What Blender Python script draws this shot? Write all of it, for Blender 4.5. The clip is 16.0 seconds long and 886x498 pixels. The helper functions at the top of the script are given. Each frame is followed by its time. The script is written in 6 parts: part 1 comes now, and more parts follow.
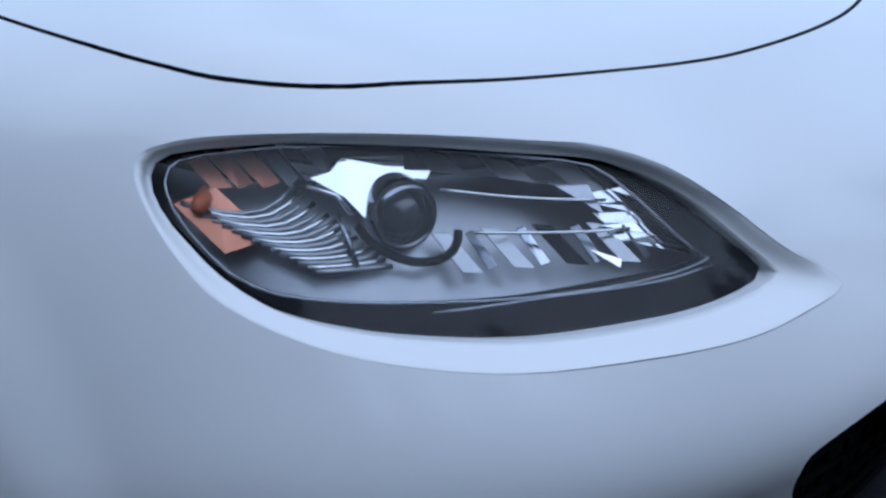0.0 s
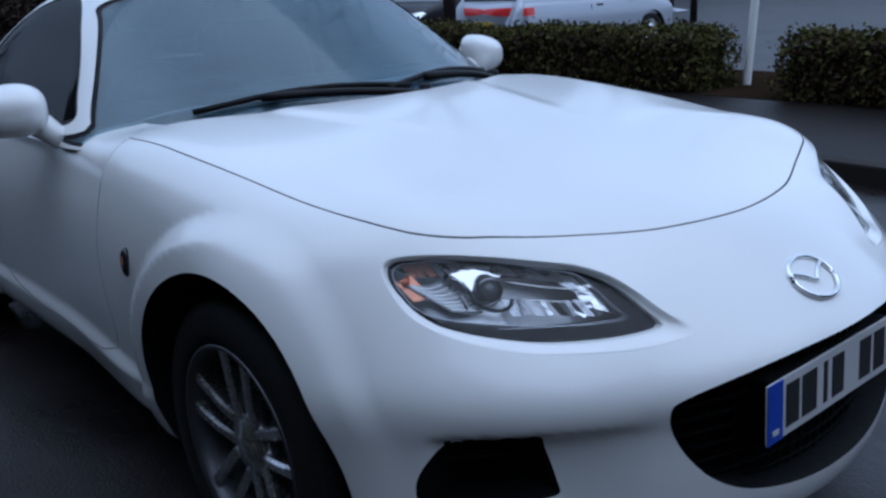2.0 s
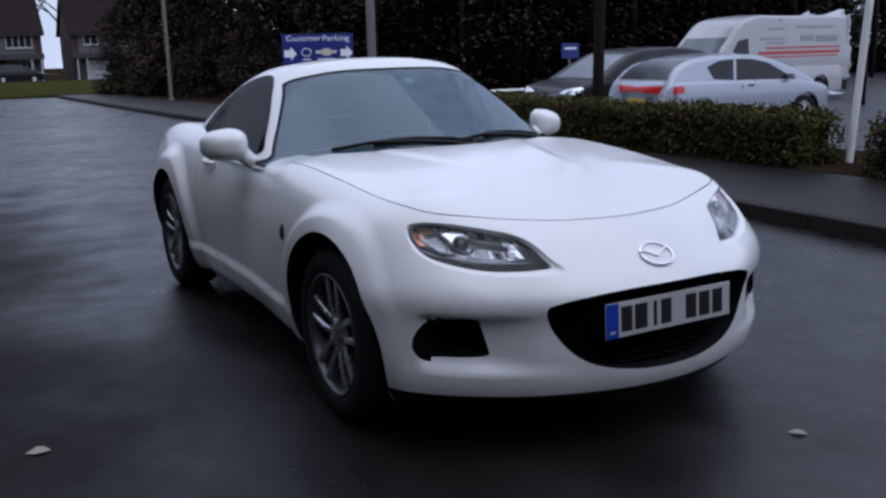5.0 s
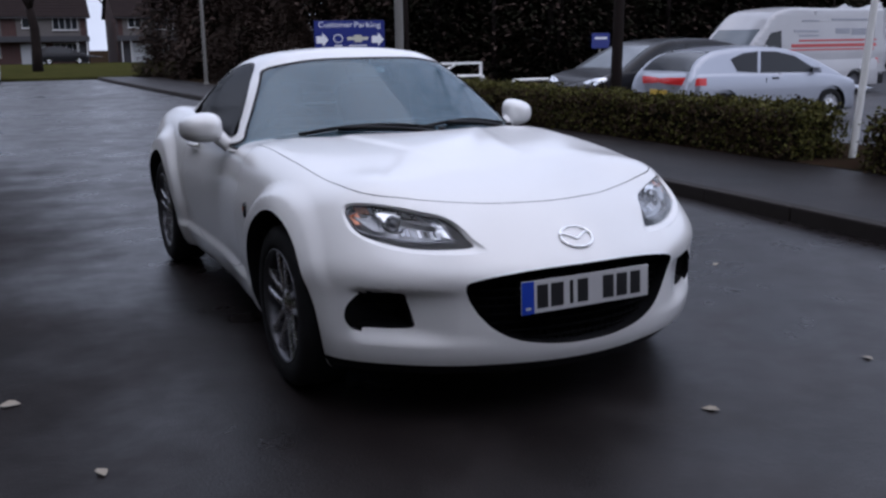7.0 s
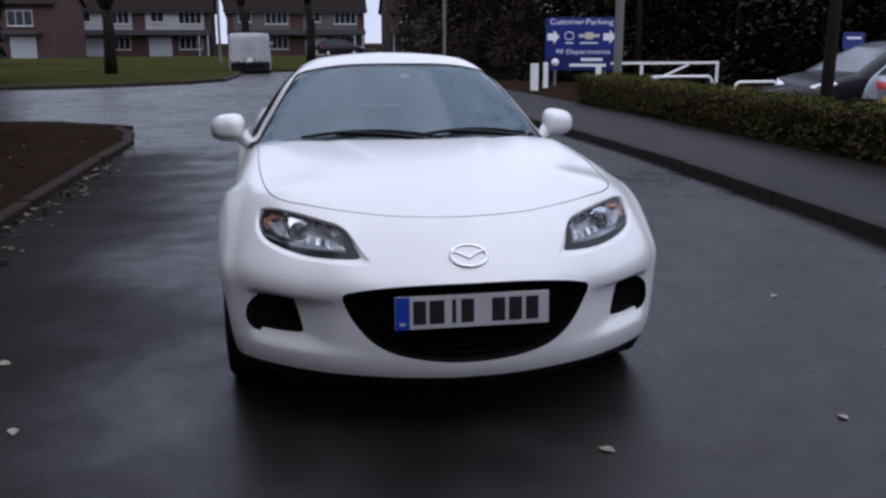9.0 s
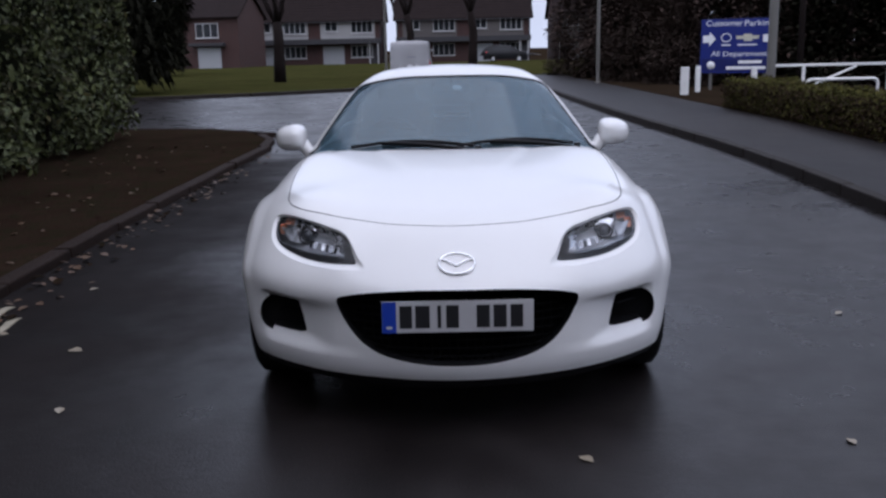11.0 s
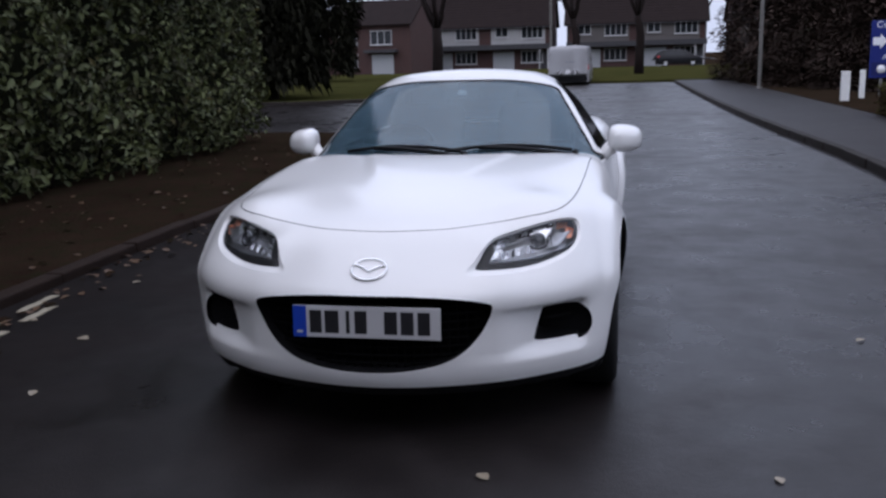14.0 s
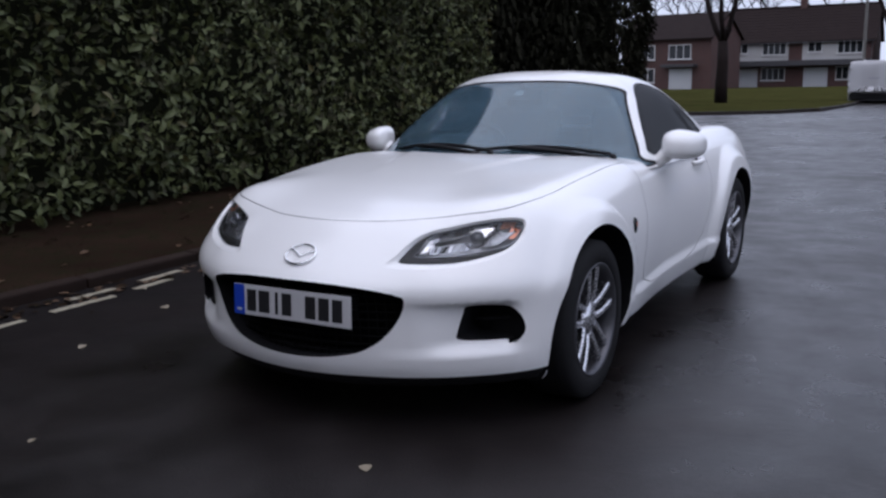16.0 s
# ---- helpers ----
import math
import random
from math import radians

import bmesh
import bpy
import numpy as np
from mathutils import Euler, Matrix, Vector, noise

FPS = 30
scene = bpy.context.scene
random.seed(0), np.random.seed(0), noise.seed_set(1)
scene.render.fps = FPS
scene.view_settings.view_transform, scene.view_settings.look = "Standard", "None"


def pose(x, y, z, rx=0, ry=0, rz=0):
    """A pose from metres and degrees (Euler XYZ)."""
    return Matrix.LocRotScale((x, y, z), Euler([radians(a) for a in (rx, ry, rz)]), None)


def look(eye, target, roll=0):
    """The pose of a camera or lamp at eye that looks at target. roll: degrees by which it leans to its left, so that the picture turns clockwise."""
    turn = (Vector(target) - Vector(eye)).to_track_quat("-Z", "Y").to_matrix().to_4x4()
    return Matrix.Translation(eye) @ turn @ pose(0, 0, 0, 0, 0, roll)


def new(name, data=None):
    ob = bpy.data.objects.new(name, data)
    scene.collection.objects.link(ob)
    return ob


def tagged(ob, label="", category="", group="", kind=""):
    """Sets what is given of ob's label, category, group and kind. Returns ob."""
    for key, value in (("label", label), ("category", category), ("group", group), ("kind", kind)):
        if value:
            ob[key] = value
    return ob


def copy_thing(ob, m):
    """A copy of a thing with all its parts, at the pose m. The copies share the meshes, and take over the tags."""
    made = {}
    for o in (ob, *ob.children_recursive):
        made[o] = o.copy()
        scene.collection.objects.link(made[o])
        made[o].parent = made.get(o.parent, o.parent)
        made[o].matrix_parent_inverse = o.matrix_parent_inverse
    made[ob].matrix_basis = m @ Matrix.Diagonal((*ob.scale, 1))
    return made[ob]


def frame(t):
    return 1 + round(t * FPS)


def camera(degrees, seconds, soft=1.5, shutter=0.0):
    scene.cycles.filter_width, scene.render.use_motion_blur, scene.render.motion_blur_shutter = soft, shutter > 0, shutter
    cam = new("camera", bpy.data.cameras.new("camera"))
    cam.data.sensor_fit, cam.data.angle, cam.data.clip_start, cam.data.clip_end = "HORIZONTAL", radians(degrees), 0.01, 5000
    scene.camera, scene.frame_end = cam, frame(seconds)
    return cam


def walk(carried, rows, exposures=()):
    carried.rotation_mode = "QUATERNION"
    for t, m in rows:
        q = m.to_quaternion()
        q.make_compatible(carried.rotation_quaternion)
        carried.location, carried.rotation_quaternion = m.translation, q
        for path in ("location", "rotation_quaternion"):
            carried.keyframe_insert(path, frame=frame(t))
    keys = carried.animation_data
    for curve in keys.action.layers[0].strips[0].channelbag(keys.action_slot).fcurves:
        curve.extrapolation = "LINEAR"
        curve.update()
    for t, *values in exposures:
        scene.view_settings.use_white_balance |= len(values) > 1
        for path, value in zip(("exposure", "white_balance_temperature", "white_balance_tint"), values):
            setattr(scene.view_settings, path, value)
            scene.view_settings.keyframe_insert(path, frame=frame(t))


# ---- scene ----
# Camera path round the nose of the parked car: seconds, x, y, z, rx, ry, rz.
cam = camera(51.73, 16.0, soft=2.6)
ROWS = [
    (0.0, -1.000, -0.820, 0.983, 60.00, -0.71, -52.34),
    (0.5, -1.066, -0.933, 1.048, 61.63, 1.11, -48.85),
    (1.0, -1.221, -1.153, 1.089, 68.36, 1.96, -45.39),
    (1.5, -1.378, -1.307, 1.156, 70.99, 2.99, -42.93),
    (2.0, -1.550, -1.516, 1.196, 73.15, 2.66, -40.83),
    (2.5, -1.692, -1.829, 1.216, 75.15, 1.19, -36.77),
    (3.0, -1.842, -2.083, 1.221, 76.60, 1.15, -34.73),
    (3.5, -1.937, -2.338, 1.237, 77.85, 0.89, -33.69),
    (4.0, -1.966, -2.618, 1.254, 78.06, 0.50, -30.69),
    (6.5, -1.981, -3.090, 1.278, 77.69, 1.62, -28.69),
    (7.0, -1.771, -3.249, 1.283, 77.12, 0.66, -26.79),
    (7.5, -1.524, -3.334, 1.291, 76.17, -0.51, -23.01),
    (8.0, -1.223, -3.484, 1.310, 76.96, 0.20, -18.79),
    (8.5, -0.899, -3.612, 1.335, 76.97, -0.07, -13.48),
    (9.0, -0.607, -3.634, 1.336, 76.93, 0.12, -10.18),
    (9.5, -0.348, -3.664, 1.344, 77.41, 0.77, -7.01),
    (10.0, -0.095, -3.733, 1.365, 76.91, -0.26, -1.39),
    (12.5, 0.061, -3.831, 1.369, 78.17, 2.19, 1.49),
    (13.0, 0.335, -3.842, 1.358, 78.04, 0.80, 6.27),
    (13.5, 0.587, -3.776, 1.340, 78.24, 1.38, 8.77),
    (14.0, 0.859, -3.673, 1.342, 77.93, 1.66, 11.13),
    (14.5, 1.186, -3.607, 1.322, 77.90, 1.83, 16.17),
    (15.0, 1.458, -3.470, 1.290, 78.00, 1.18, 20.44),
    (15.5, 1.710, -3.307, 1.256, 78.71, 2.16, 24.31),
    (16.0, 2.030, -3.227, 1.237, 79.27, 1.10, 29.91),
]
EXPOSURES = [
    (0.0, 0.32, 4930.0, 10.0), (2.0, 0.32, 4960.0, 10.0), (3.0, 0.31, 5100.0, 12.0), (4.2, 0.34, 5450.0, 16.0),
    (6.3, 0.52, 5860.0, 19.0), (7.5, 0.54, 5920.0, 20.0), (10.0, 0.52, 5940.0, 20.0), (13.5, 0.53, 5950.0, 20.0), (16.0, 0.58, 5960.0, 20.0),
]
walk(cam, [(t, pose(x, y, z, rx, ry, rz)) for t, x, y, z, rx, ry, rz in ROWS], EXPOSURES)

# ---- overcast winter daylight ----
world = bpy.data.worlds.new("overcast_sky")
scene.world = world
world.use_nodes = True
wn, wl = world.node_tree.nodes, world.node_tree.links
sky = wn.new("ShaderNodeTexSky")
sky.sky_type, sky.sun_disc = "NISHITA", False
sky.sun_elevation, sky.sun_rotation = radians(68), radians(150)
sky.air_density, sky.dust_density = 1.2, 3.0
cloud_co = wn.new("ShaderNodeTexCoord")
cloud = wn.new("ShaderNodeTexNoise")
cloud.inputs["Scale"].default_value, cloud.inputs["Detail"].default_value = 2.2, 5.0
wl.new(cloud_co.outputs["Generated"], cloud.inputs["Vector"])
cloud_ramp = wn.new("ShaderNodeValToRGB")
cloud_ramp.color_ramp.elements[0].position, cloud_ramp.color_ramp.elements[0].color = 0.30, (4.6, 5.1, 5.9, 1)
cloud_ramp.color_ramp.elements[1].position, cloud_ramp.color_ramp.elements[1].color = 0.72, (8.2, 8.8, 9.6, 1)
cloud_ramp.color_ramp.interpolation = "EASE"
wl.new(cloud.outputs["Fac"], cloud_ramp.inputs["Fac"])
sky_mix = wn.new("ShaderNodeMix")
sky_mix.data_type = "RGBA"
sky_mix.inputs["Factor"].default_value = 0.85
wl.new(sky.outputs["Color"], sky_mix.inputs["A"])
wl.new(cloud_ramp.outputs["Color"], sky_mix.inputs["B"])
wl.new(sky_mix.outputs["Result"], wn["Background"].inputs["Color"])
wn["Background"].inputs["Strength"].default_value = 0.10
sun = new("sun", bpy.data.lights.new("sun", "SUN"))
sun.data.energy, sun.data.angle, sun.data.color = 0.9, radians(110), (1.0, 0.96, 0.9)
sun.matrix_world = look((-2.5, -5.5, 15), (0, 0, 0))


# ---- materials ----
class Mat:
    """A node material with a short way to add nodes and links."""

    def __init__(self, name):
        self.m = bpy.data.materials.new(name)
        self.m.use_nodes = True
        self.nt = self.m.node_tree
        self.b = self.nt.nodes["Principled BSDF"]
        self.out = self.nt.nodes["Material Output"]
        self.co = self.node("ShaderNodeTexCoord").outputs["Object"]

    def node(self, kind, **props):
        n = self.nt.nodes.new(kind)
        if "feature" in props:
            n.feature = props["feature"]
        if "data_type" in props:
            n.data_type = props["data_type"]
        if "blend_type" in props:
            n.blend_type = props["blend_type"]
        if "operation" in props:
            n.operation = props["operation"]
        return n

    def put(self, value, socket):
        if hasattr(value, "is_output"):
            self.nt.links.new(value, socket)
        elif value is not None:
            socket.default_value = value

    def noise(self, scale, detail=4.0, rough=0.55, vec=None, dist=0.0):
        n = self.node("ShaderNodeTexNoise")
        self.put(vec or self.co, n.inputs["Vector"])
        n.inputs["Scale"].default_value, n.inputs["Detail"].default_value = scale, detail
        n.inputs["Roughness"].default_value, n.inputs["Distortion"].default_value = rough, dist
        return n.outputs["Fac"]

    def voronoi(self, scale, feature="F1", out="Distance"):
        n = self.node("ShaderNodeTexVoronoi", feature=feature)
        self.put(self.co, n.inputs["Vector"])
        n.inputs["Scale"].default_value = scale
        return n.outputs[out]

    def ramp(self, fac, *stops):
        n = self.node("ShaderNodeValToRGB")
        e = n.color_ramp.elements
        while len(e) < len(stops):
            e.new(0.5)
        for el, (p, c) in zip(e, stops):
            el.position = p
            el.color = (c, c, c, 1) if isinstance(c, (int, float)) else (*c, 1)
        self.put(fac, n.inputs["Fac"])
        return n.outputs["Color"]

    def mix(self, fac, a, b, mode="MIX"):
        n = self.node("ShaderNodeMix", data_type="RGBA", blend_type=mode)
        self.put(fac, n.inputs["Factor"])
        for v, s in ((a, n.inputs["A"]), (b, n.inputs["B"])):
            self.put((*v, 1) if isinstance(v, tuple) and len(v) == 3 else v, s)
        return n.outputs["Result"]

    def math(self, op, a, b=0.0):
        n = self.node("ShaderNodeMath", operation=op)
        self.put(a, n.inputs[0])
        self.put(b, n.inputs[1])
        return n.outputs[0]

    def bump(self, height, strength=0.3, distance=0.01):
        n = self.node("ShaderNodeBump")
        n.inputs["Strength"].default_value, n.inputs["Distance"].default_value = strength, distance
        self.put(height, n.inputs["Height"])
        self.put(n.outputs["Normal"], self.b.inputs["Normal"])

    def set(self, color=None, rough=None, metal=None, **more):
        if isinstance(color, tuple) and len(color) == 3:
            color = (*color, 1)
        self.put(color, self.b.inputs["Base Color"])
        self.put(rough, self.b.inputs["Roughness"])
        self.put(metal, self.b.inputs["Metallic"])
        for k, v in more.items():
            self.put(v, self.b.inputs[k.replace("_", " ")])
        return self

    def random(self):
        return self.node("ShaderNodeObjectInfo").outputs["Random"]

    def island(self):
        return self.node("ShaderNodeNewGeometry").outputs["Random Per Island"]


def simple(name, color, rough=0.5, metal=0.0, vary=0.12, scale=12.0, bump=0.0, **more):
    """A surface with a little grain and cloudiness of its own."""
    m = Mat(name)
    big, fine = m.noise(scale, 4), m.noise(scale * 9, 3)
    dark = tuple(c * (1 - vary) for c in color)
    light = tuple(min(1, c * (1 + vary)) for c in color)
    m.set(m.mix(m.mix(0.35, big, fine), dark, light), m.ramp(fine, (0.25, max(0.02, rough * 0.85)), (0.75, min(1, rough * 1.15))), metal, **more)
    if bump:
        m.bump(fine, bump, 0.004)
    return m.m


def paint_material(name, color, flake=0.0, dirt=0.1, coat=0.7, spec=0.5):
    m = Mat(name)
    film = m.ramp(m.noise(1.7, 1.0), (0.0, 0.0), (1.0, dirt))
    spots = m.ramp(m.noise(160, 2), (0.66, 0.0), (0.80, dirt * 1.2))
    grime = m.math("MAXIMUM", film, spots)
    m.set(m.mix(grime, color, tuple(c * 0.72 for c in color)), m.ramp(m.noise(22.0, 2.0), (0.0, 0.27), (1.0, 0.33)), flake)
    m.set(Specular_IOR_Level=spec, Coat_Weight=coat, Coat_Roughness=0.11)
    return m.m


def glass_material(name, tint, gloss_rough=0.02, ior=1.5, painted_sheen=0.0, sheen_color=(0.60, 0.74, 0.84)):
    """Clear panes: what is behind shows tinted, and the surface mirrors by angle."""
    m = Mat(name)
    tr, gl, mx, fr = m.node("ShaderNodeBsdfTransparent"), m.node("ShaderNodeBsdfGlossy"), m.node("ShaderNodeMixShader"), m.node("ShaderNodeLayerWeight")
    tr.inputs["Color"].default_value = (*tint, 1)
    gl.inputs["Roughness"].default_value = gloss_rough
    face_on = ((ior - 1) / (ior + 1)) ** 2
    rise = m.math("POWER", fr.outputs["Facing"], 5.0)
    m.put(m.math("ADD", m.math("MULTIPLY", rise, 1 - face_on), face_on), mx.inputs[0])
    under = tr.outputs[0]
    # diffuse veil in the pane's colour, standing in for reflected sky and haze
    if painted_sheen:
        df, hz = m.node("ShaderNodeBsdfDiffuse"), m.node("ShaderNodeMixShader")
        df.inputs["Color"].default_value = (*sheen_color, 1)
        m.put(m.ramp(m.noise(2.2, 4), (0.3, painted_sheen * 0.7), (0.75, painted_sheen * 1.3)), hz.inputs[0])
        m.put(under, hz.inputs[1])
        m.put(df.outputs[0], hz.inputs[2])
        under = hz.outputs[0]
    m.put(under, mx.inputs[1])
    m.put(gl.outputs[0], mx.inputs[2])
    m.put(mx.outputs[0], m.out.inputs["Surface"])
    return m.m


def dark_glass(name, color, edge):
    """A pane before a dark cabin: black from ahead, mirroring at a slant."""
    m = Mat(name)
    df, gl, mx, fr = m.node("ShaderNodeBsdfDiffuse"), m.node("ShaderNodeBsdfGlossy"), m.node("ShaderNodeMixShader"), m.node("ShaderNodeLayerWeight")
    df.inputs["Color"].default_value = (*color, 1)
    gl.inputs["Roughness"].default_value = 0.04
    rise = m.math("POWER", fr.outputs["Facing"], 5.0)
    m.put(m.math("ADD", m.math("MULTIPLY", rise, edge), 0.03), mx.inputs[0])
    m.put(df.outputs[0], mx.inputs[1])
    m.put(gl.outputs[0], mx.inputs[2])
    m.put(mx.outputs[0], m.out.inputs["Surface"])
    return m.m


WHITE_PAINT = paint_material("white_car_paint", (0.82, 0.82, 0.815), 0.0, 0.02)
SILVER_PAINT = paint_material("silver_car_paint", (0.33, 0.35, 0.40), 0.55, 0.2)
BLACK_PAINT = paint_material("black_car_paint", (0.010, 0.010, 0.012), 0.0, 0.1, 0.08, 0.2)
VAN_PAINT = paint_material("van_white_paint", (0.38, 0.38, 0.395), 0.0, 0.6)
BLACK_PLASTIC = simple("black_plastic", (0.006, 0.006, 0.007), 0.6, bump=0.1, Specular_IOR_Level=0.25)
SOFT_BLACK = simple("dark_cabin_trim", (0.04, 0.041, 0.044), 0.7)
RUBBER = simple("tyre_rubber", (0.009, 0.009, 0.010), 0.8, bump=0.25, scale=20, Specular_IOR_Level=0.25)
ALLOY = simple("machined_alloy", (0.62, 0.62, 0.64), 0.26, 0.95, vary=0.08)
DARK_ALLOY = simple("dark_alloy_inset", (0.10, 0.10, 0.11), 0.4, 0.7)
CHROME = simple("chrome", (0.86, 0.87, 0.88), 0.06, 1.0, vary=0.02)
LAMP_CHROME = simple("lamp_reflector_chrome", (0.72, 0.73, 0.75), 0.12, 1.0, vary=0.03)
LAMP_GREY = simple("lamp_back_reflector", (0.42, 0.43, 0.455), 0.40, 1.0, vary=0.25, scale=30)
AMBER = simple("amber_bulb_cover", (0.50, 0.13, 0.05), 0.25, vary=0.1)
LAMP_BLACK = simple("lamp_mask_black", (0.004, 0.004, 0.005), 0.45, vary=0.1, Specular_IOR_Level=0.05)
LAMP_SMOKE = simple("dark_fluted_reflector", (0.34, 0.35, 0.38), 0.16, 1.0, vary=0.2, scale=60)
GRILLE_BLACK = simple("grille_black", (0.003, 0.003, 0.0035), 0.8, vary=0.2, Specular_IOR_Level=0.1)
RED_LENS = simple("red_lamp_lens", (0.55, 0.03, 0.03), 0.15, vary=0.08)
CAR_GLASS = dark_glass("dark_tinted_glass", (0.006, 0.0065, 0.007), 0.18)
AMBER_CHROME = simple("amber_tinted_reflector", (0.62, 0.27, 0.17), 0.34, 0.8, vary=0.2)
SCREEN_GLASS = glass_material("sky_sheen_windscreen_glass", (0.56, 0.66, 0.70), 0.05, 1.70, 0.13, (0.27, 0.45, 0.58))
LENS_GLASS = glass_material("clear_lamp_lens", (0.95, 0.955, 0.96), 0.01, 1.24, 0.012, (0.72, 0.74, 0.78))
FAR_GLASS = simple("dark_window_glass", (0.014, 0.016, 0.019), 0.10, vary=0.05, Specular_IOR_Level=0.3)
PLATE_WHITE = simple("number_plate_white", (0.52, 0.52, 0.53), 0.4, vary=0.04)
PLATE_BLUE = simple("number_plate_blue", (0.012, 0.05, 0.40), 0.4, vary=0.05)
INK = simple("black_ink", (0.012, 0.012, 0.014), 0.5)
DARK_LENS = simple("smoked_lamp_lens", (0.02, 0.02, 0.022), 0.12, vary=0.05)
PROJECTOR = simple("projector_glass", (0.035, 0.04, 0.05), 0.03, vary=0.05, Coat_Weight=1.0, Coat_Roughness=0.01)



# ---- mesh helpers ----
def spline(xs, ys):
    """A smooth one-dimensional curve through a few knots, for arrays."""
    xs, ys = np.array(xs, float), np.array(ys, float)
    d = np.diff(ys) / np.diff(xs)
    m = np.concatenate([[d[0]], (d[:-1] + d[1:]) / 2, [d[-1]]])
    m[1:-1][d[:-1] * d[1:] <= 0] = 0

    def f(x):
        x = np.clip(x, xs[0], xs[-1])
        i = np.clip(np.searchsorted(xs, x) - 1, 0, len(xs) - 2)
        h = xs[i + 1] - xs[i]
        t = (x - xs[i]) / h
        return ((2 * t**3 - 3 * t**2 + 1) * ys[i] + (t**3 - 2 * t**2 + t) * h * m[i]
                + (-2 * t**3 + 3 * t**2) * ys[i + 1] + (t**3 - t**2) * h * m[i + 1])
    return f


def smax(a, b, k):
    h = np.maximum(k - np.abs(a - b), 0) / k
    return np.maximum(a, b) + h * h * k / 4


def step(x, a, b):
    t = np.clip((x - a) / (b - a), 0, 1)
    return t * t * (3 - 2 * t)


def loop_through(points, n=6):
    """A closed smooth outline (Catmull-Rom) through a few 2D corners."""
    p = [Vector(q) for q in points]
    out = []
    for i in range(len(p)):
        a, b, c, d = p[i - 1], p[i], p[(i + 1) % len(p)], p[(i + 2) % len(p)]
        for k in range(n):
            t = k / n
            out.append(0.5 * (2 * b + (c - a) * t + (2 * a - 5 * b + 4 * c - d) * t * t + (3 * b - a - 3 * c + d) * t**3))
    return [(q.x, q.y) for q in out]


def grown(outline, by):
    """The outline moved outwards by a small gap."""
    area = sum(a[0] * b[1] - b[0] * a[1] for a, b in zip(outline, outline[1:] + outline[:1]))
    s = 1 if area > 0 else -1
    out = []
    for i, p in enumerate(outline):
        a, b = Vector(outline[i - 1]), Vector(outline[(i + 1) % len(outline)])
        t = (b - a).normalized()
        out.append((p[0] + s * t.y * by, p[1] - s * t.x * by))
    return out


def mesh_of(verts, faces, name="m"):
    me = bpy.data.meshes.new(name)
    me.from_pydata([tuple(v) for v in verts], [], faces)
    me.update()
    return me


def prism(outline, axis, lo, hi):
    """A straight prism: the outline lies in the two other axes (in x, y, z order)."""
    n = len(outline)
    def at(p, h):
        q = list(p)
        q.insert(axis, h)
        return q
    v = [at(p, lo) for p in outline] + [at(p, hi) for p in outline]
    f = [list(range(n)), list(range(2 * n - 1, n - 1, -1))] + [[(i + 1) % n, i, n + i, n + (i + 1) % n] for i in range(n)]
    me = mesh_of(v, f)
    bm = bmesh.new()
    bm.from_mesh(me)
    bmesh.ops.recalc_face_normals(bm, faces=bm.faces)
    bm.to_mesh(me)
    bm.free()
    return me


def mirrored(me):
    out = me.copy()
    out.transform(Matrix.Diagonal((-1, 1, 1, 1)))
    out.flip_normals()
    return out


def joined(*meshes):
    bm = bmesh.new()
    for me in meshes:
        bm.from_mesh(me)
    me = bpy.data.meshes.new("m")
    bm.to_mesh(me)
    bm.free()
    return me


def carve(me, *cuts):
    """Solid work: cuts are pairs of an operation and a mesh."""
    ob = new("solid", me)
    temps = []
    for op, cutter in cuts:
        c = new("cutter", cutter)
        temps.append(c)
        mod = ob.modifiers.new("cut", "BOOLEAN")
        mod.operation, mod.solver, mod.object = op, "MANIFOLD", c
    out = bpy.data.meshes.new_from_object(ob.evaluated_get(bpy.context.evaluated_depsgraph_get()))
    for o in (ob, *temps):
        bpy.data.objects.remove(o)
    return out


def cast(f, a, b, nv, rows, reach=4.0):
    """A closed skin on which f is zero, met by rays that leave the axis from a to b."""
    a, b = np.array(a, float), np.array(b, float)
    th = (np.arange(nv) + 0.5) * 2 * np.pi / nv
    e = np.stack([np.sin(th), 0 * th, np.cos(th)], 1)
    y = np.array([0.0, 1.0, 0.0])
    o, d = [], []
    n1, n2, n3 = rows
    for i in range(1, n1):
        q = np.pi / 2 * i / n1
        o.append(np.tile(a, (nv, 1)))
        d.append(-np.cos(q) * y + np.sin(q) * e)
    for i in range(n2 + 1):
        o.append(np.tile(a + (b - a) * i / n2, (nv, 1)))
        d.append(e)
    for i in range(1, n3):
        q = np.pi / 2 * i / n3
        o.append(np.tile(b, (nv, 1)))
        d.append(np.sin(q) * y + np.cos(q) * e)
    o = np.concatenate(o + [a[None], b[None]])
    d = np.concatenate(d + [-y[None], y[None]])
    lo, hi = np.zeros(len(o)), np.full(len(o), reach)
    for _ in range(26):
        mid = (lo + hi) / 2
        p = o + d * mid[:, None]
        inside = f(p[:, 0], p[:, 1], p[:, 2]) < 0
        lo, hi = np.where(inside, mid, lo), np.where(inside, hi, mid)
    v = o + d * lo[:, None]
    nr = (len(v) - 2) // nv
    faces = [[r * nv + i, r * nv + (i + 1) % nv, (r + 1) * nv + (i + 1) % nv, (r + 1) * nv + i] for r in range(nr - 1) for i in range(nv)]
    faces += [[len(v) - 2, (i + 1) % nv, i] for i in range(nv)]
    k = (nr - 1) * nv
    faces += [[len(v) - 1, k + i, k + (i + 1) % nv] for i in range(nv)]
    me = mesh_of(v, faces)
    bm = bmesh.new()
    bm.from_mesh(me)
    bmesh.ops.recalc_face_normals(bm, faces=bm.faces)
    bm.to_mesh(me)
    bm.free()
    return me


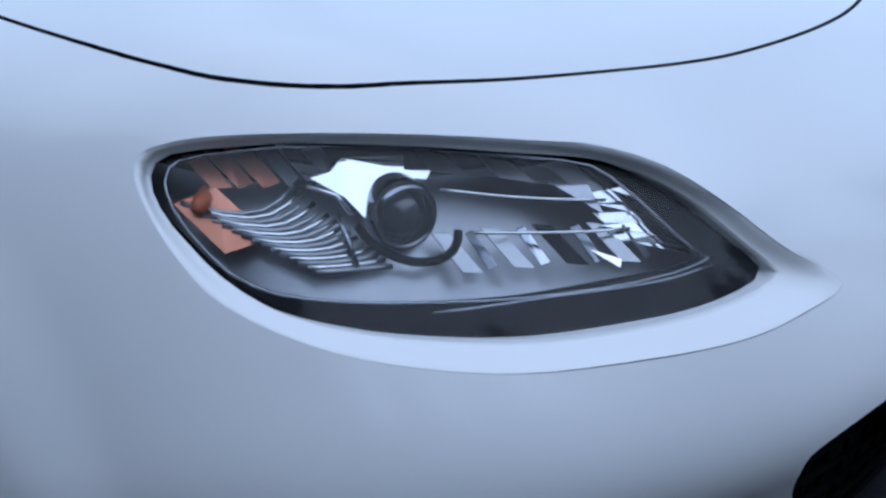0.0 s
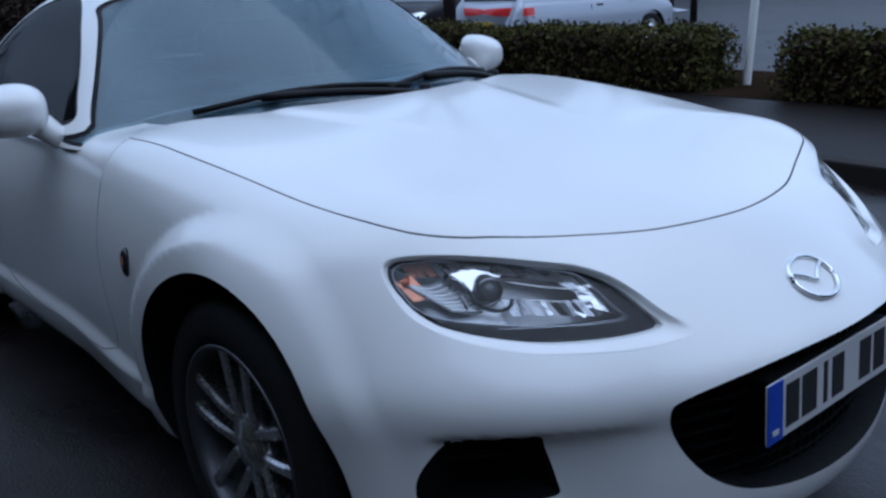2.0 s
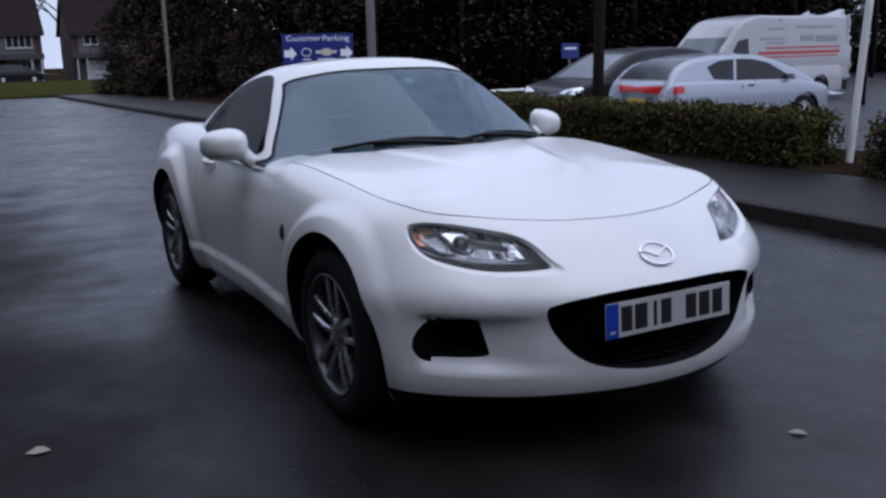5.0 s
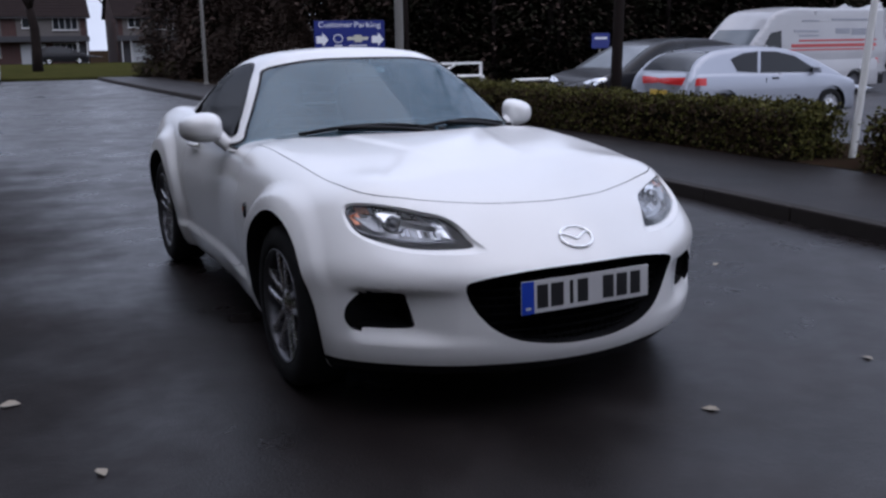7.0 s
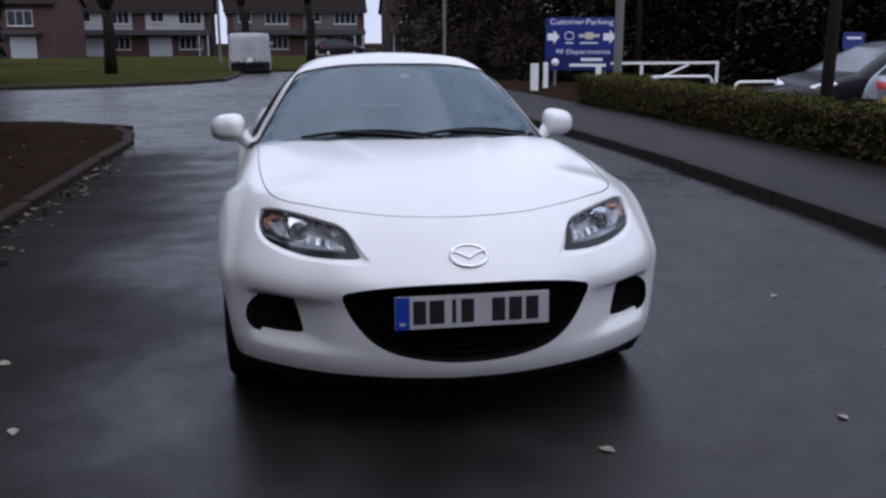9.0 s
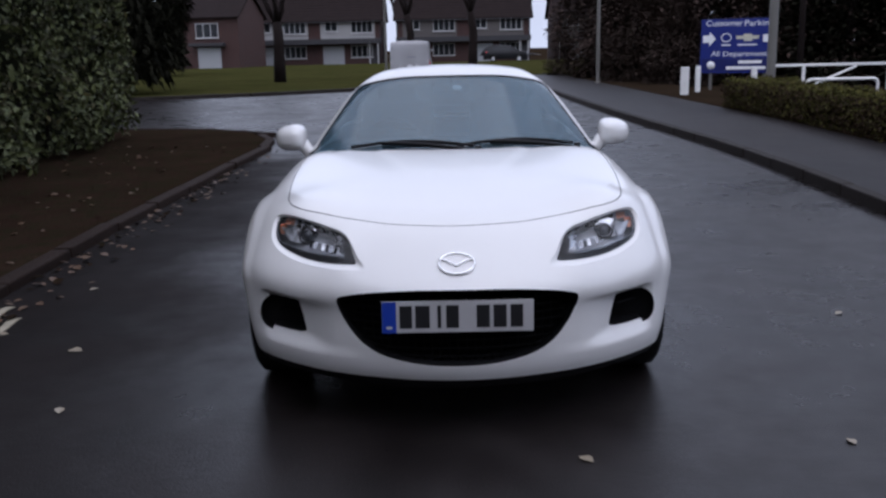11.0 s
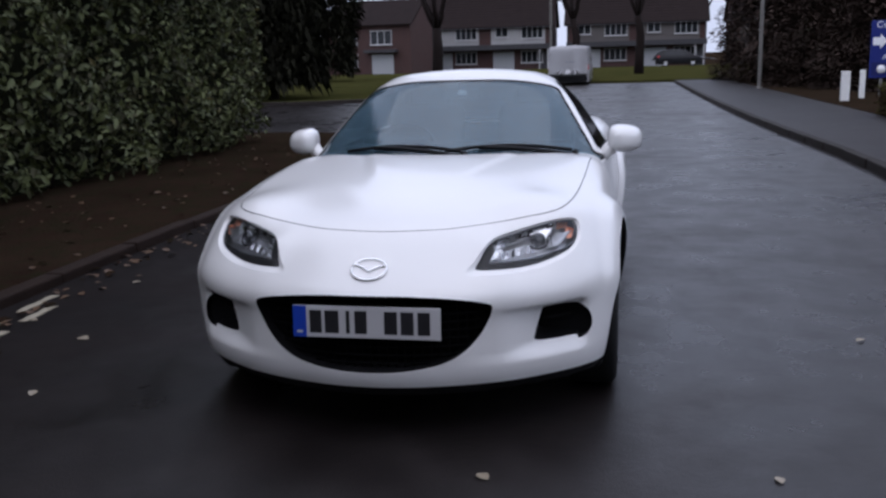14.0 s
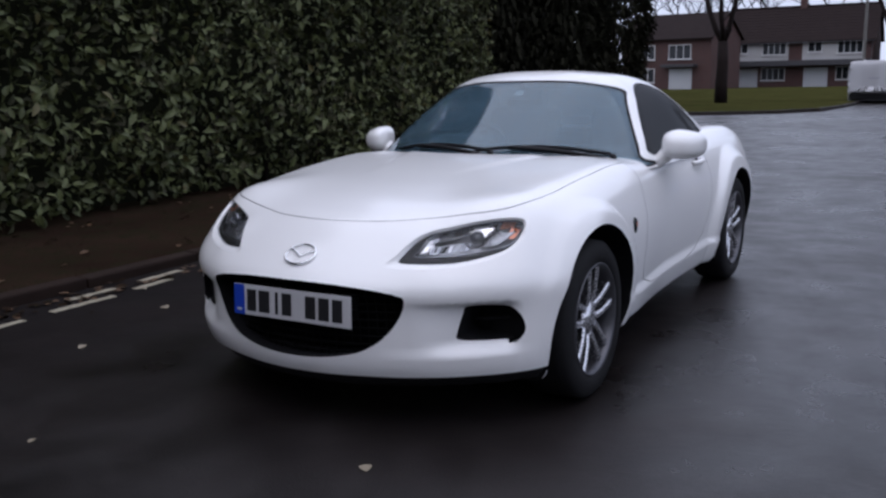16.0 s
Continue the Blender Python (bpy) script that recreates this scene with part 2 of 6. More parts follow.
def skin(me, f, *mats, tol=0.003):
    """Shade me by f's own slope where it lies on f (first material); cut walls are flat and take the second."""
    n, nl, nf = len(me.vertices), len(me.loops), len(me.polygons)
    v = np.empty(n * 3)
    me.vertices.foreach_get("co", v)
    v = v.reshape(-1, 3)
    h = 2e-4
    g = np.stack([f(*(v + h * np.eye(3)[i]).T) - f(*(v - h * np.eye(3)[i]).T) for i in range(3)], 1)
    slope = np.linalg.norm(g, axis=1, keepdims=True) / (2 * h)
    g = g / (slope * 2 * h + 1e-12)
    near = np.abs(f(*v.T)) / (slope[:, 0] + 1e-9) < tol
    li, ls, lt, fn = np.empty(nl, int), np.empty(nf, int), np.empty(nf, int), np.empty(nf * 3)
    me.loops.foreach_get("vertex_index", li)
    me.polygons.foreach_get("loop_start", ls)
    me.polygons.foreach_get("loop_total", lt)
    me.polygons.foreach_get("normal", fn)
    fn = fn.reshape(-1, 3)
    face_of = np.repeat(np.arange(nf), lt)
    order = np.concatenate([np.arange(s, s + t) for s, t in zip(ls, lt)]) if nf else np.zeros(0, int)
    lf = np.empty(nl, int)
    lf[order] = face_of
    dots = (fn[lf] * g[li]).sum(1)
    ok = near[li] & (dots > 0.1)
    bad = np.bincount(lf, weights=~ok, minlength=nf) > 0
    ok &= ~bad[lf]
    nrm = np.where(ok[:, None], g[li], fn[lf])
    me.materials.clear()
    for m in mats:
        me.materials.append(m)
    floor_ = (fn[:, 2] < -0.75) & (np.bincount(lf, weights=v[li, 2], minlength=nf) / lt < 0.2)
    me.polygons.foreach_set("material_index", ((bad | floor_) & (len(mats) > 1)).astype(np.int32))
    me.polygons.foreach_set("use_smooth", np.ones(nf, bool))
    me.normals_split_custom_set([tuple(q) for q in nrm])
    me.update()
    return me


def part(name, bm, material, parent, label=""):
    """One mesh object under a thing or under a part, from a bmesh or a mesh."""
    if isinstance(bm, bmesh.types.BMesh):
        me = bpy.data.meshes.new(name)
        bm.to_mesh(me)
        bm.free()
    else:
        me = bm
    if material:
        me.materials.clear()
        me.materials.append(material)
    ob = new(name, me)
    ob.parent = parent
    if label:
        ob["label"] = label
    return ob


def thing(name, place, label, category, group="", kind=""):
    ob = new(name)
    ob.matrix_world = place
    ob.empty_display_size = 0.1
    return tagged(ob, label, category, group, kind)


def put(ob, *xyz, rot=(0, 0, 0)):
    ob.matrix_basis = pose(*xyz, *rot)
    return ob


def box(sx, sy, sz, at=(0, 0, 0), bevel=0.0, seg=2, rot=None):
    bm = bmesh.new()
    m = Matrix.Translation(at) @ (rot or Matrix()) @ Matrix.Diagonal((sx, sy, sz, 1))
    bmesh.ops.create_cube(bm, size=1, matrix=m)
    if bevel:
        bmesh.ops.bevel(bm, geom=bm.edges[:], offset=bevel, segments=seg, profile=0.6, affect="EDGES")
    return bm


def add(bm, other):
    me = bpy.data.meshes.new("t")
    other.to_mesh(me)
    other.free()
    bm.from_mesh(me)
    bpy.data.meshes.remove(me)
    return bm


def lathe(profile, n=48, axis="X", closed=False):
    """Turn a profile of (radius, along) pairs round an axis."""
    bm = bmesh.new()
    rings = []
    for r, h in profile:
        ring = []
        for i in range(n):
            a = 2 * math.pi * i / n
            c, s = r * math.cos(a), r * math.sin(a)
            ring.append(bm.verts.new({"X": (h, c, s), "Y": (c, h, s), "Z": (c, s, h)}[axis]))
        rings.append(ring)
    pairs = list(zip(rings, rings[1:])) + ([(rings[-1], rings[0])] if closed else [])
    for p, q in pairs:
        for i in range(n):
            bm.faces.new((p[i], p[(i + 1) % n], q[(i + 1) % n], q[i]))
    if not closed:
        for ring in (rings[0], rings[-1]):
            if (ring[0].co - ring[n // 2].co).length > 1e-4:
                bm.faces.new(ring)
    bmesh.ops.recalc_face_normals(bm, faces=bm.faces)
    for f in bm.faces:
        f.smooth = True
    return bm


def tube(points, radius, n=8, closed=False, taper=None):
    """A round bar along a way of points."""
    bm = bmesh.new()
    pts = [Vector(p) for p in points]
    rings = []
    up = Vector((0, 0, 1))
    for i, p in enumerate(pts):
        if closed:
            t = pts[(i + 1) % len(pts)] - pts[i - 1]
        else:
            t = pts[min(i + 1, len(pts) - 1)] - pts[max(i - 1, 0)]
        t.normalize()
        ref = up if abs(t.z) < 0.95 else Vector((1, 0, 0))
        u = t.cross(ref).normalized()
        w = u.cross(t)
        r = radius if taper is None else radius + (taper - radius) * i / (len(pts) - 1)
        rings.append([bm.verts.new(p + r * (math.cos(2 * math.pi * k / n) * u + math.sin(2 * math.pi * k / n) * w)) for k in range(n)])
    for a, b in list(zip(rings, rings[1:])) + ([(rings[-1], rings[0])] if closed else []):
        for k in range(n):
            bm.faces.new((a[k], a[(k + 1) % n], b[(k + 1) % n], b[k]))
    if not closed:
        bm.faces.new(rings[0])
        bm.faces.new(rings[-1])
    bmesh.ops.recalc_face_normals(bm, faces=bm.faces)
    for f in bm.faces:
        f.smooth = True
    return bm


def slab(outline, lo, hi):
    """A flat plate with an outline in plan, as a bmesh."""
    bm = bmesh.new()
    me = prism(outline, 2, lo, hi)
    bm.from_mesh(me)
    bpy.data.meshes.remove(me)
    return bm



# ---- the white roadster coupe: body skin ----
WHEELBASE, WHEEL_R = 2.33, 0.308
crown = spline((-1.1, -0.80, -0.728, -0.65, -0.575, -0.45, -0.25, 0.0, 0.3, 0.6, 1.2, 2.3, 2.75, 3.1, 3.3),
               (0.30, 0.567, 0.626, 0.684, 0.729, 0.771, 0.811, 0.841, 0.863, 0.876, 0.88, 0.895, 0.885, 0.85, 0.78))
plan_w = spline((-0.9, -0.4, 0.0, 0.5, 1.1, 1.8, 2.33, 2.9, 3.3), (0.80, 0.812, 0.835, 0.835, 0.805, 0.815, 0.835, 0.78, 0.62))
nose_y = spline((0.10, 0.20, 0.25, 0.32, 0.45, 0.56, 0.70, 0.95), (-0.72, -0.785, -0.808, -0.818, -0.822, -0.848, -0.80, -0.72))
tail_y = spline((0.15, 0.35, 0.60, 0.85, 1.0), (3.05, 3.17, 3.22, 3.14, 3.0))


def body_base(x, y, z):
    ax = np.abs(x)
    bend = 0.60 * ax**2 + 0.22 * ax**8
    top = crown(y - bend * step(y, 1.6, 0.2))
    top = top + 0.045 * np.exp(-((ax - 0.60) / np.where(ax < 0.60, 0.175, 0.148)) ** 2 - ((y + 0.355) / np.where(y > -0.355, 0.190, 0.172)) ** 2)
    top = top - 0.030 * np.exp(-((ax - 0.67) / 0.12) ** 2 - ((y - 0.82) / 0.17) ** 2)
    top = top + 0.018 * np.exp(-((ax - 0.41) / 0.08) ** 2 - ((y + 0.61) / 0.08) ** 2)
    top = top + 0.015 * np.exp(-((ax - 0.70) / 0.15) ** 2) * step(y, 1.7, 2.3) * step(y, 3.1, 2.6)
    top = top + 0.005 * np.exp(-((ax - 0.50) / 0.14) ** 2 - ((y + 0.17) / 0.15) ** 2)
    ridge = 0.19 + 0.14 * np.clip((y - 0.05) / 0.50, 0, 1)
    top = top + 0.008 * step(ax, ridge + 0.050, ridge - 0.020) * step(y, -0.12, 0.40)
    rf, rr = np.hypot(y, z - 0.30), np.hypot(y - WHEELBASE, z - 0.30)
    w = plan_w(y) + 0.033 * step(rf, 0.480, 0.425) + 0.035 * step(rr, 0.52, 0.43)
    w = w - np.where(z > 0.55, 1.0 * (z - 0.55) ** 2, 0.5 * (0.55 - z) ** 2)
    w = w + 0.026 * step(z, 0.335, 0.285) * step(y, 0.24, 0.62) * step(y, 2.10, 1.75)
    front = nose_y(z) + bend - y
    f = smax(z - top, ax - w, 0.10)
    f = smax(f, front, 0.06)
    f = smax(f, y - tail_y(z) + 0.35 * ax**3, 0.16)
    return smax(f, 0.165 - z, 0.04)



def edge_distance(px, pz, outline):
    """Signed distance to a closed outline, inside negative."""
    best, inside = np.full(px.shape, 9.0), np.zeros(px.shape, bool)
    for (ax, az), (bx, bz) in zip(outline, outline[1:] + outline[:1]):
        dx, dz = bx - ax, bz - az
        t = np.clip(((px - ax) * dx + (pz - az) * dz) / (dx * dx + dz * dz + 1e-12), 0, 1)
        best = np.minimum(best, np.hypot(px - ax - t * dx, pz - az - t * dz))
        inside ^= ((az > pz) != (bz > pz)) & (px < (bx - ax) * (pz - az) / (bz - az + 1e-12) + ax)
    return np.where(inside, -best, best)


HEAD = loop_through([(-0.676, 0.721), (-0.668, 0.728), (-0.653, 0.7325), (-0.616, 0.734), (-0.589, 0.731), (-0.557, 0.7255), (-0.520, 0.7175), (-0.481, 0.7075), (-0.444, 0.697), (-0.415, 0.686),
                     (-0.393, 0.672), (-0.378, 0.656), (-0.363, 0.636), (-0.354, 0.620), (-0.364, 0.6145), (-0.416, 0.616), (-0.461, 0.617), (-0.498, 0.618), (-0.535, 0.6205), (-0.569, 0.625), (-0.601, 0.631),
                     (-0.628, 0.637), (-0.652, 0.645), (-0.670, 0.655), (-0.683, 0.669), (-0.6875, 0.685), (-0.685, 0.702), (-0.681, 0.714)], 3)
HEAD = [(x - 0.0035 * step(x, -0.64, -0.675), z - 0.0042 * step(z, 0.71, 0.665)) for x, z in HEAD]
HEAD = [(x + 0.005 * u + 0.003 * step(x, -0.66, -0.685) * step(z, 0.70, 0.68), z + 0.007 * u - 0.009 * math.exp(-((x + 0.52) / 0.13) ** 2) * step(z, 0.68, 0.64))
        for x, z in HEAD for u in (math.exp(-((x + 0.402) / 0.045) ** 2) * step(z, 0.63, 0.66),)]
SCOOP = loop_through([(-0.688, 0.730), (-0.674, 0.739), (-0.645, 0.7445), (-0.595, 0.742), (-0.528, 0.7305), (-0.450, 0.712), (-0.420, 0.702), (-0.395, 0.687), (-0.374, 0.664), (-0.344, 0.632), (-0.318, 0.604),
                      (-0.385, 0.600), (-0.465, 0.603), (-0.557, 0.608), (-0.615, 0.618), (-0.662, 0.634), (-0.695, 0.660), (-0.701, 0.685), (-0.697, 0.712)], 4)
SCOOP = [(x - 0.002 * step(x, -0.64, -0.675), z - 0.002 * step(z, 0.71, 0.665)) for x, z in SCOOP]
SCOOP = [(x + 0.004 * u, z + 0.005 * u - 0.006 * math.exp(-((x + 0.52) / 0.13) ** 2) * step(z, 0.68, 0.64)) for x, z in SCOOP for u in (math.exp(-((x + 0.39) / 0.05) ** 2) * step(z, 0.63, 0.66),)]
INSET = 0.017


def body_f(x, y, z):
    """The full skin, with the hollows beside the fog openings pressed in."""
    x, y, z = np.asarray(x, float), np.asarray(y, float), np.asarray(z, float)
    f = body_base(x, y, z)
    ax = np.abs(x)
    hollow = step(z, 0.486, 0.462) * step(z, 0.288, 0.352) * step(ax, 0.43, 0.57) * step(ax, 0.745, 0.690) * (y < 0)
    shelf = step(z, 0.335, 0.285) * step(ax, 0.25, 0.50) * step(ax, 0.80, 0.72) * (y < 0)
    return f + 0.034 * hollow - 0.010 * shelf


screen_y = lambda x, z: 0.555 + (z - 0.88) * 1.66 + 0.75 * x**2
roof_z = spline((0.2, 0.9, 1.25, 1.6, 1.9, 2.15, 2.5, 2.8), (1.20, 1.235, 1.252, 1.250, 1.215, 1.12, 0.92, 0.70))


def cabin_f(x, y, z):
    ax = np.abs(x)
    top = roof_z(y) - 0.17 * ax**2 - 0.25 * ax**4
    side = ax - (0.735 - 0.60 * (z - 0.85) - 0.35 * np.maximum(z - 0.85, 0) ** 2 - 0.06 * step(y, 1.6, 2.4))
    f = smax(z - top, side, 0.11)
    f = smax(f, (screen_y(x, z) - y) * 0.55, 0.07)
    return smax(f, 0.70 - z, 0.03)


GRILLE_HALF = [(0.0, 0.552), (0.16, 0.549), (0.30, 0.536), (0.40, 0.517), (0.423, 0.497), (0.408, 0.45), (0.375, 0.395), (0.325, 0.345), (0.25, 0.308), (0.13, 0.286)]
GRILLE = loop_through(GRILLE_HALF + [(0.0, 0.280)] + [(-x, z) for x, z in reversed(GRILLE_HALF[1:])], 4)
FOG = loop_through([(-0.748, 0.375), (-0.738, 0.425), (-0.70, 0.459), (-0.64, 0.470), (-0.585, 0.466), (-0.572, 0.440), (-0.556, 0.378), (-0.558, 0.350), (-0.62, 0.343), (-0.690, 0.341), (-0.700, 0.328), (-0.730, 0.340)], 4)
BONNET_HALF = [(0.0, -0.576), (0.10, -0.568), (0.20, -0.547), (0.28, -0.519), (0.40, -0.466), (0.51, -0.420), (0.565, -0.393), (0.606, -0.358), (0.634, -0.312), (0.655, -0.23), (0.678, -0.03), (0.691, 0.20), (0.696, 0.45), (0.688, 0.69)]
BONNET_REAR = [(0.575, 0.655), (0.40, 0.575), (0.20, 0.515)]
BONNET = loop_through(BONNET_HALF + BONNET_REAR + [(0.0, 0.495)] + [(-x, y) for x, y in reversed(BONNET_HALF[1:] + BONNET_REAR)], 5)
COWL = loop_through([(0.0, 0.502), (0.20, 0.522), (0.40, 0.582), (0.60, 0.672), (0.69, 0.72), (0.70, 0.86), (0.40, 0.75), (0.0, 0.63), (-0.40, 0.75), (-0.70, 0.86), (-0.69, 0.72), (-0.60, 0.672), (-0.40, 0.582), (-0.20, 0.522)], 4)
BOOT = loop_through([(-0.50, 2.42), (0.0, 2.38), (0.50, 2.42), (0.60, 2.62), (0.585, 2.92), (0.50, 3.08), (0.0, 3.12), (-0.50, 3.08), (-0.585, 2.92), (-0.60, 2.62)], 4)
DOOR = loop_through([(0.66, 0.33), (0.63, 0.60), (0.66, 0.80), (0.72, 0.95), (1.20, 0.96), (1.74, 0.96), (1.82, 0.85), (1.83, 0.62), (1.74, 0.42), (1.60, 0.32), (1.15, 0.29)], 4)
SCREEN_HALF = [(0.0, 1.205), (0.25, 1.200), (0.42, 1.176), (0.500, 1.149), (0.541, 1.10), (0.630, 0.97), (0.70, 0.86), (0.71, 0.80)]
SCREEN = loop_through(SCREEN_HALF + [(0.0, 0.78)] + [(-x, z) for x, z in reversed(SCREEN_HALF[1:])], 5)
SIDE_WINDOW = loop_through([(0.990, 0.855), (1.035, 0.93), (1.175, 1.05), (1.335, 1.138), (1.50, 1.178), (1.70, 1.168), (1.86, 1.125), (2.00, 1.04), (2.10, 0.92), (2.12, 0.83), (1.70, 0.82), (1.30, 0.83)], 5)
REAR_SCREEN = loop_through([(-0.45, 1.13), (0.0, 1.16), (0.45, 1.13), (0.50, 0.98), (0.0, 0.96), (-0.50, 0.98)], 4)


def disc(y, z, r, x0, x1, n=72):
    return prism([(y + r * math.cos(2 * math.pi * i / n), z + r * math.sin(2 * math.pi * i / n)) for i in range(n)], 0, x0, x1)


def surface_y(f, x, z):
    """Where the front skin lies, seen from ahead at (x, z); takes numbers or arrays."""
    x, z = np.atleast_1d(np.asarray(x, float)), np.atleast_1d(np.asarray(z, float))
    x, z = np.broadcast_arrays(x, z)
    lo, hi = np.full(x.shape, -1.3), np.where(np.abs(x) > 0.2, 0.2, 0.0)
    for _ in range(24):
        mid = (lo + hi) / 2
        out = f(x, mid, z) > 0
        lo, hi = np.where(out, mid, lo), np.where(out, hi, mid)
    return hi


def front_line(xs, zs, back):
    """Points a little behind the front skin along a way seen from ahead."""
    xs, zs, back = np.broadcast_arrays(np.asarray(xs, float), np.asarray(zs, float), np.asarray(back, float))
    return [(x, y + b, z) for x, y, z, b in zip(xs, surface_y(body_base, xs, zs), zs, back)]


def side_x(f, y, z):
    lo, hi = 0.2, 1.2
    for _ in range(40):
        mid = (lo + hi) / 2
        if float(f(np.array([mid]), np.array([y]), np.array([z]))[0]) > 0:
            hi = mid
        else:
            lo = mid
    return lo


def build_roadster():
    car = thing("car", pose(0, 0, 0), "white two-seat coupe with a hard roof parked on the wet road", "car")
    axis = ((0, 0.0, 0.27), (0, 2.45, 0.30))
    solid = cast(body_f, *axis, 400, (144, 92, 30))
    spine = ((0, 1.45, 0.90), (0, 1.75, 0.90))
    cabin = cast(cabin_f, *spine, 224, (90, 16, 60))
    inner = cast(lambda x, y, z: cabin_f(x, y, z) + 0.035, *spine, 128, (50, 10, 36))
    head = prism(SCOOP, 1, -1.2, -0.22)
    fog = prism(FOG, 1, -1.2, -0.42)
    door = prism(DOOR, 0, 0.60, 1.2)
    arches = [disc(y, 0.305, r, a, b) for y, r in ((0.0, 0.372), (WHEELBASE, 0.366)) for a, b in ((0.52, 1.2), (-1.2, -0.52))]
    well = prism(loop_through([(-0.60, 0.84), (0.60, 0.84), (0.62, 1.2), (0.58, 2.0), (-0.58, 2.0), (-0.62, 1.2)], 4), 2, 0.32, 1.3)
    chin = prism([(-1.2, -1.2), (1.2, -1.2), (1.2, -0.36), (-1.2, -0.36)], 2, 0.0, 0.222)
    cuts = [("DIFFERENCE", c) for c in (prism(grown(BONNET, 0.0035), 2, 0.60, 1.5), prism(GRILLE, 1, -1.2, -0.66), well, prism(COWL, 2, 0.70, 1.5), prism(grown(BOOT, 0.003), 2, 0.6, 1.5), chin)]
    cuts += [("DIFFERENCE", c) for c in (head, mirrored(head), fog, mirrored(fog), *arches)]
    gap = prism(grown(DOOR, 0.0026), 0, 0.60, 1.2)
    cuts += [("DIFFERENCE", gap), ("DIFFERENCE", mirrored(gap))]
    part("body", skin(carve(solid, *cuts), body_f, WHITE_PAINT, BLACK_PLASTIC), None, car)
    part("bonnet", skin(carve(solid, ("INTERSECT", prism(BONNET, 2, 0.64, 1.5))), body_f, WHITE_PAINT, BLACK_PLASTIC), None, car)
    part("boot_lid", skin(carve(solid, ("INTERSECT", prism(BOOT, 2, 0.7, 1.5))), body_f, WHITE_PAINT, BLACK_PLASTIC), None, car)
    low_f = lambda x, y, z: body_base(x, y, z) + 0.006
    under = cast(low_f, *axis, 240, (60, 40, 16))
    part("front_lip", skin(carve(under, ("INTERSECT", prism([(-1.2, -1.2), (1.2, -1.2), (1.2, -0.37), (-1.2, -0.37)], 2, 0.0, 0.2215))), low_f, BLACK_PLASTIC, BLACK_PLASTIC), None, car, "black plastic lip under the bumper")
    sunk = cast(lambda x, y, z: body_base(x, y, z) + 0.014, *axis, 240, (60, 40, 16))
    part("cowl", skin(carve(sunk, ("INTERSECT", prism(COWL, 2, 0.72, 1.5))), lambda x, y, z: body_base(x, y, z) + 0.014, BLACK_PLASTIC, BLACK_PLASTIC), None, car, "black plastic scuttle panel")
    for side, s in ((door, 1), (mirrored(door), -1)):
        d = part("door", skin(carve(solid, ("INTERSECT", side), ("DIFFERENCE", well)), body_f, WHITE_PAINT, BLACK_PLASTIC), None, car)
        hx = side_x(body_f, 1.64, 0.76)
        grip = tube([(s * (hx + o), 1.56 + 0.16 * t, 0.765 + 0.004 * t) for t, o in ((0, 0.002), (0.12, 0.022), (0.5, 0.030), (0.88, 0.022), (1, 0.002))], 0.012, 10)
        part("door_handle", grip, WHITE_PAINT, d)
        cup = lathe([(0.0, 0.0), (0.035, 0.0), (0.038, 0.004), (0.0, 0.004)], 20)
        put(part("handle_recess", cup, BLACK_PLASTIC, d), s * hx, 1.64, 0.752)
    # roof shell with its glass
    screen, window, rear = prism(SCREEN, 1, -0.5, 1.42), prism(SIDE_WINDOW, 0, 0.2, 1.5), prism(REAR_SCREEN, 1, 1.75, 3.5)
    above = prism([(-2, -2), (2, -2), (2, 4), (-2, 4)], 2, 0.80, 3)
    part("roof", skin(carve(cabin, ("INTERSECT", above), ("DIFFERENCE", inner), ("DIFFERENCE", screen), ("DIFFERENCE", window), ("DIFFERENCE", mirrored(window)), ("DIFFERENCE", rear)), cabin_f, WHITE_PAINT, BLACK_PLASTIC), None, car, "white painted hard roof with slim pillars")
    outer_g = cast(lambda x, y, z: cabin_f(x, y, z) + 0.004, *spine, 224, (90, 16, 60))
    inner_g = cast(lambda x, y, z: cabin_f(x, y, z) + 0.009, *spine, 224, (90, 16, 60))
    pane_f = lambda x, y, z: cabin_f(x, y, z) + 0.004
    clear = prism(grown(SCREEN, -0.009), 1, -0.5, 1.42)
    side_clear = prism(grown(SIDE_WINDOW, -0.012), 0, 0.2, 1.5)
    for name, whole, pane in (("windscreen", screen, clear), ("side_window", window, side_clear), ("side_window", mirrored(window), mirrored(side_clear)), ("rear_window", rear, None)):
        shell = carve(outer_g, ("INTERSECT", above), ("DIFFERENCE", inner_g), ("INTERSECT", pane or whole))
        glass = part(name, skin(shell, pane_f, SCREEN_GLASS if name == "windscreen" else CAR_GLASS), None, car)
        glass.visible_shadow = False
        if pane:
            rim = carve(outer_g, ("INTERSECT", above), ("DIFFERENCE", inner_g), ("INTERSECT", whole), ("DIFFERENCE", pane))
            part("window_seal", skin(rim, pane_f, BLACK_PLASTIC), None, glass, "black rubber surround")
    # headlights
    lens_f = lambda x, y, z: body_base(x, y, z) + INSET
    lens_out = cast(lens_f, *axis, 360, (110, 20, 8))
    lens_in = cast(lambda x, y, z: lens_f(x, y, z) + 0.003, *axis, 360, (110, 20, 8))
    opening = grown([(x - 0.042 * step(x, -0.44, -0.355) + 0.003, z + 0.018 * step(z, 0.668, 0.600)) for x, z in HEAD], -0.004)
    mask_f = lambda x, y, z: body_base(x, y, z) + INSET + 0.014
    mask_out = cast(mask_f, *axis, 300, (90, 20, 8))
    mask_in = cast(lambda x, y, z: mask_f(x, y, z) + 0.003, *axis, 300, (90, 20, 8))
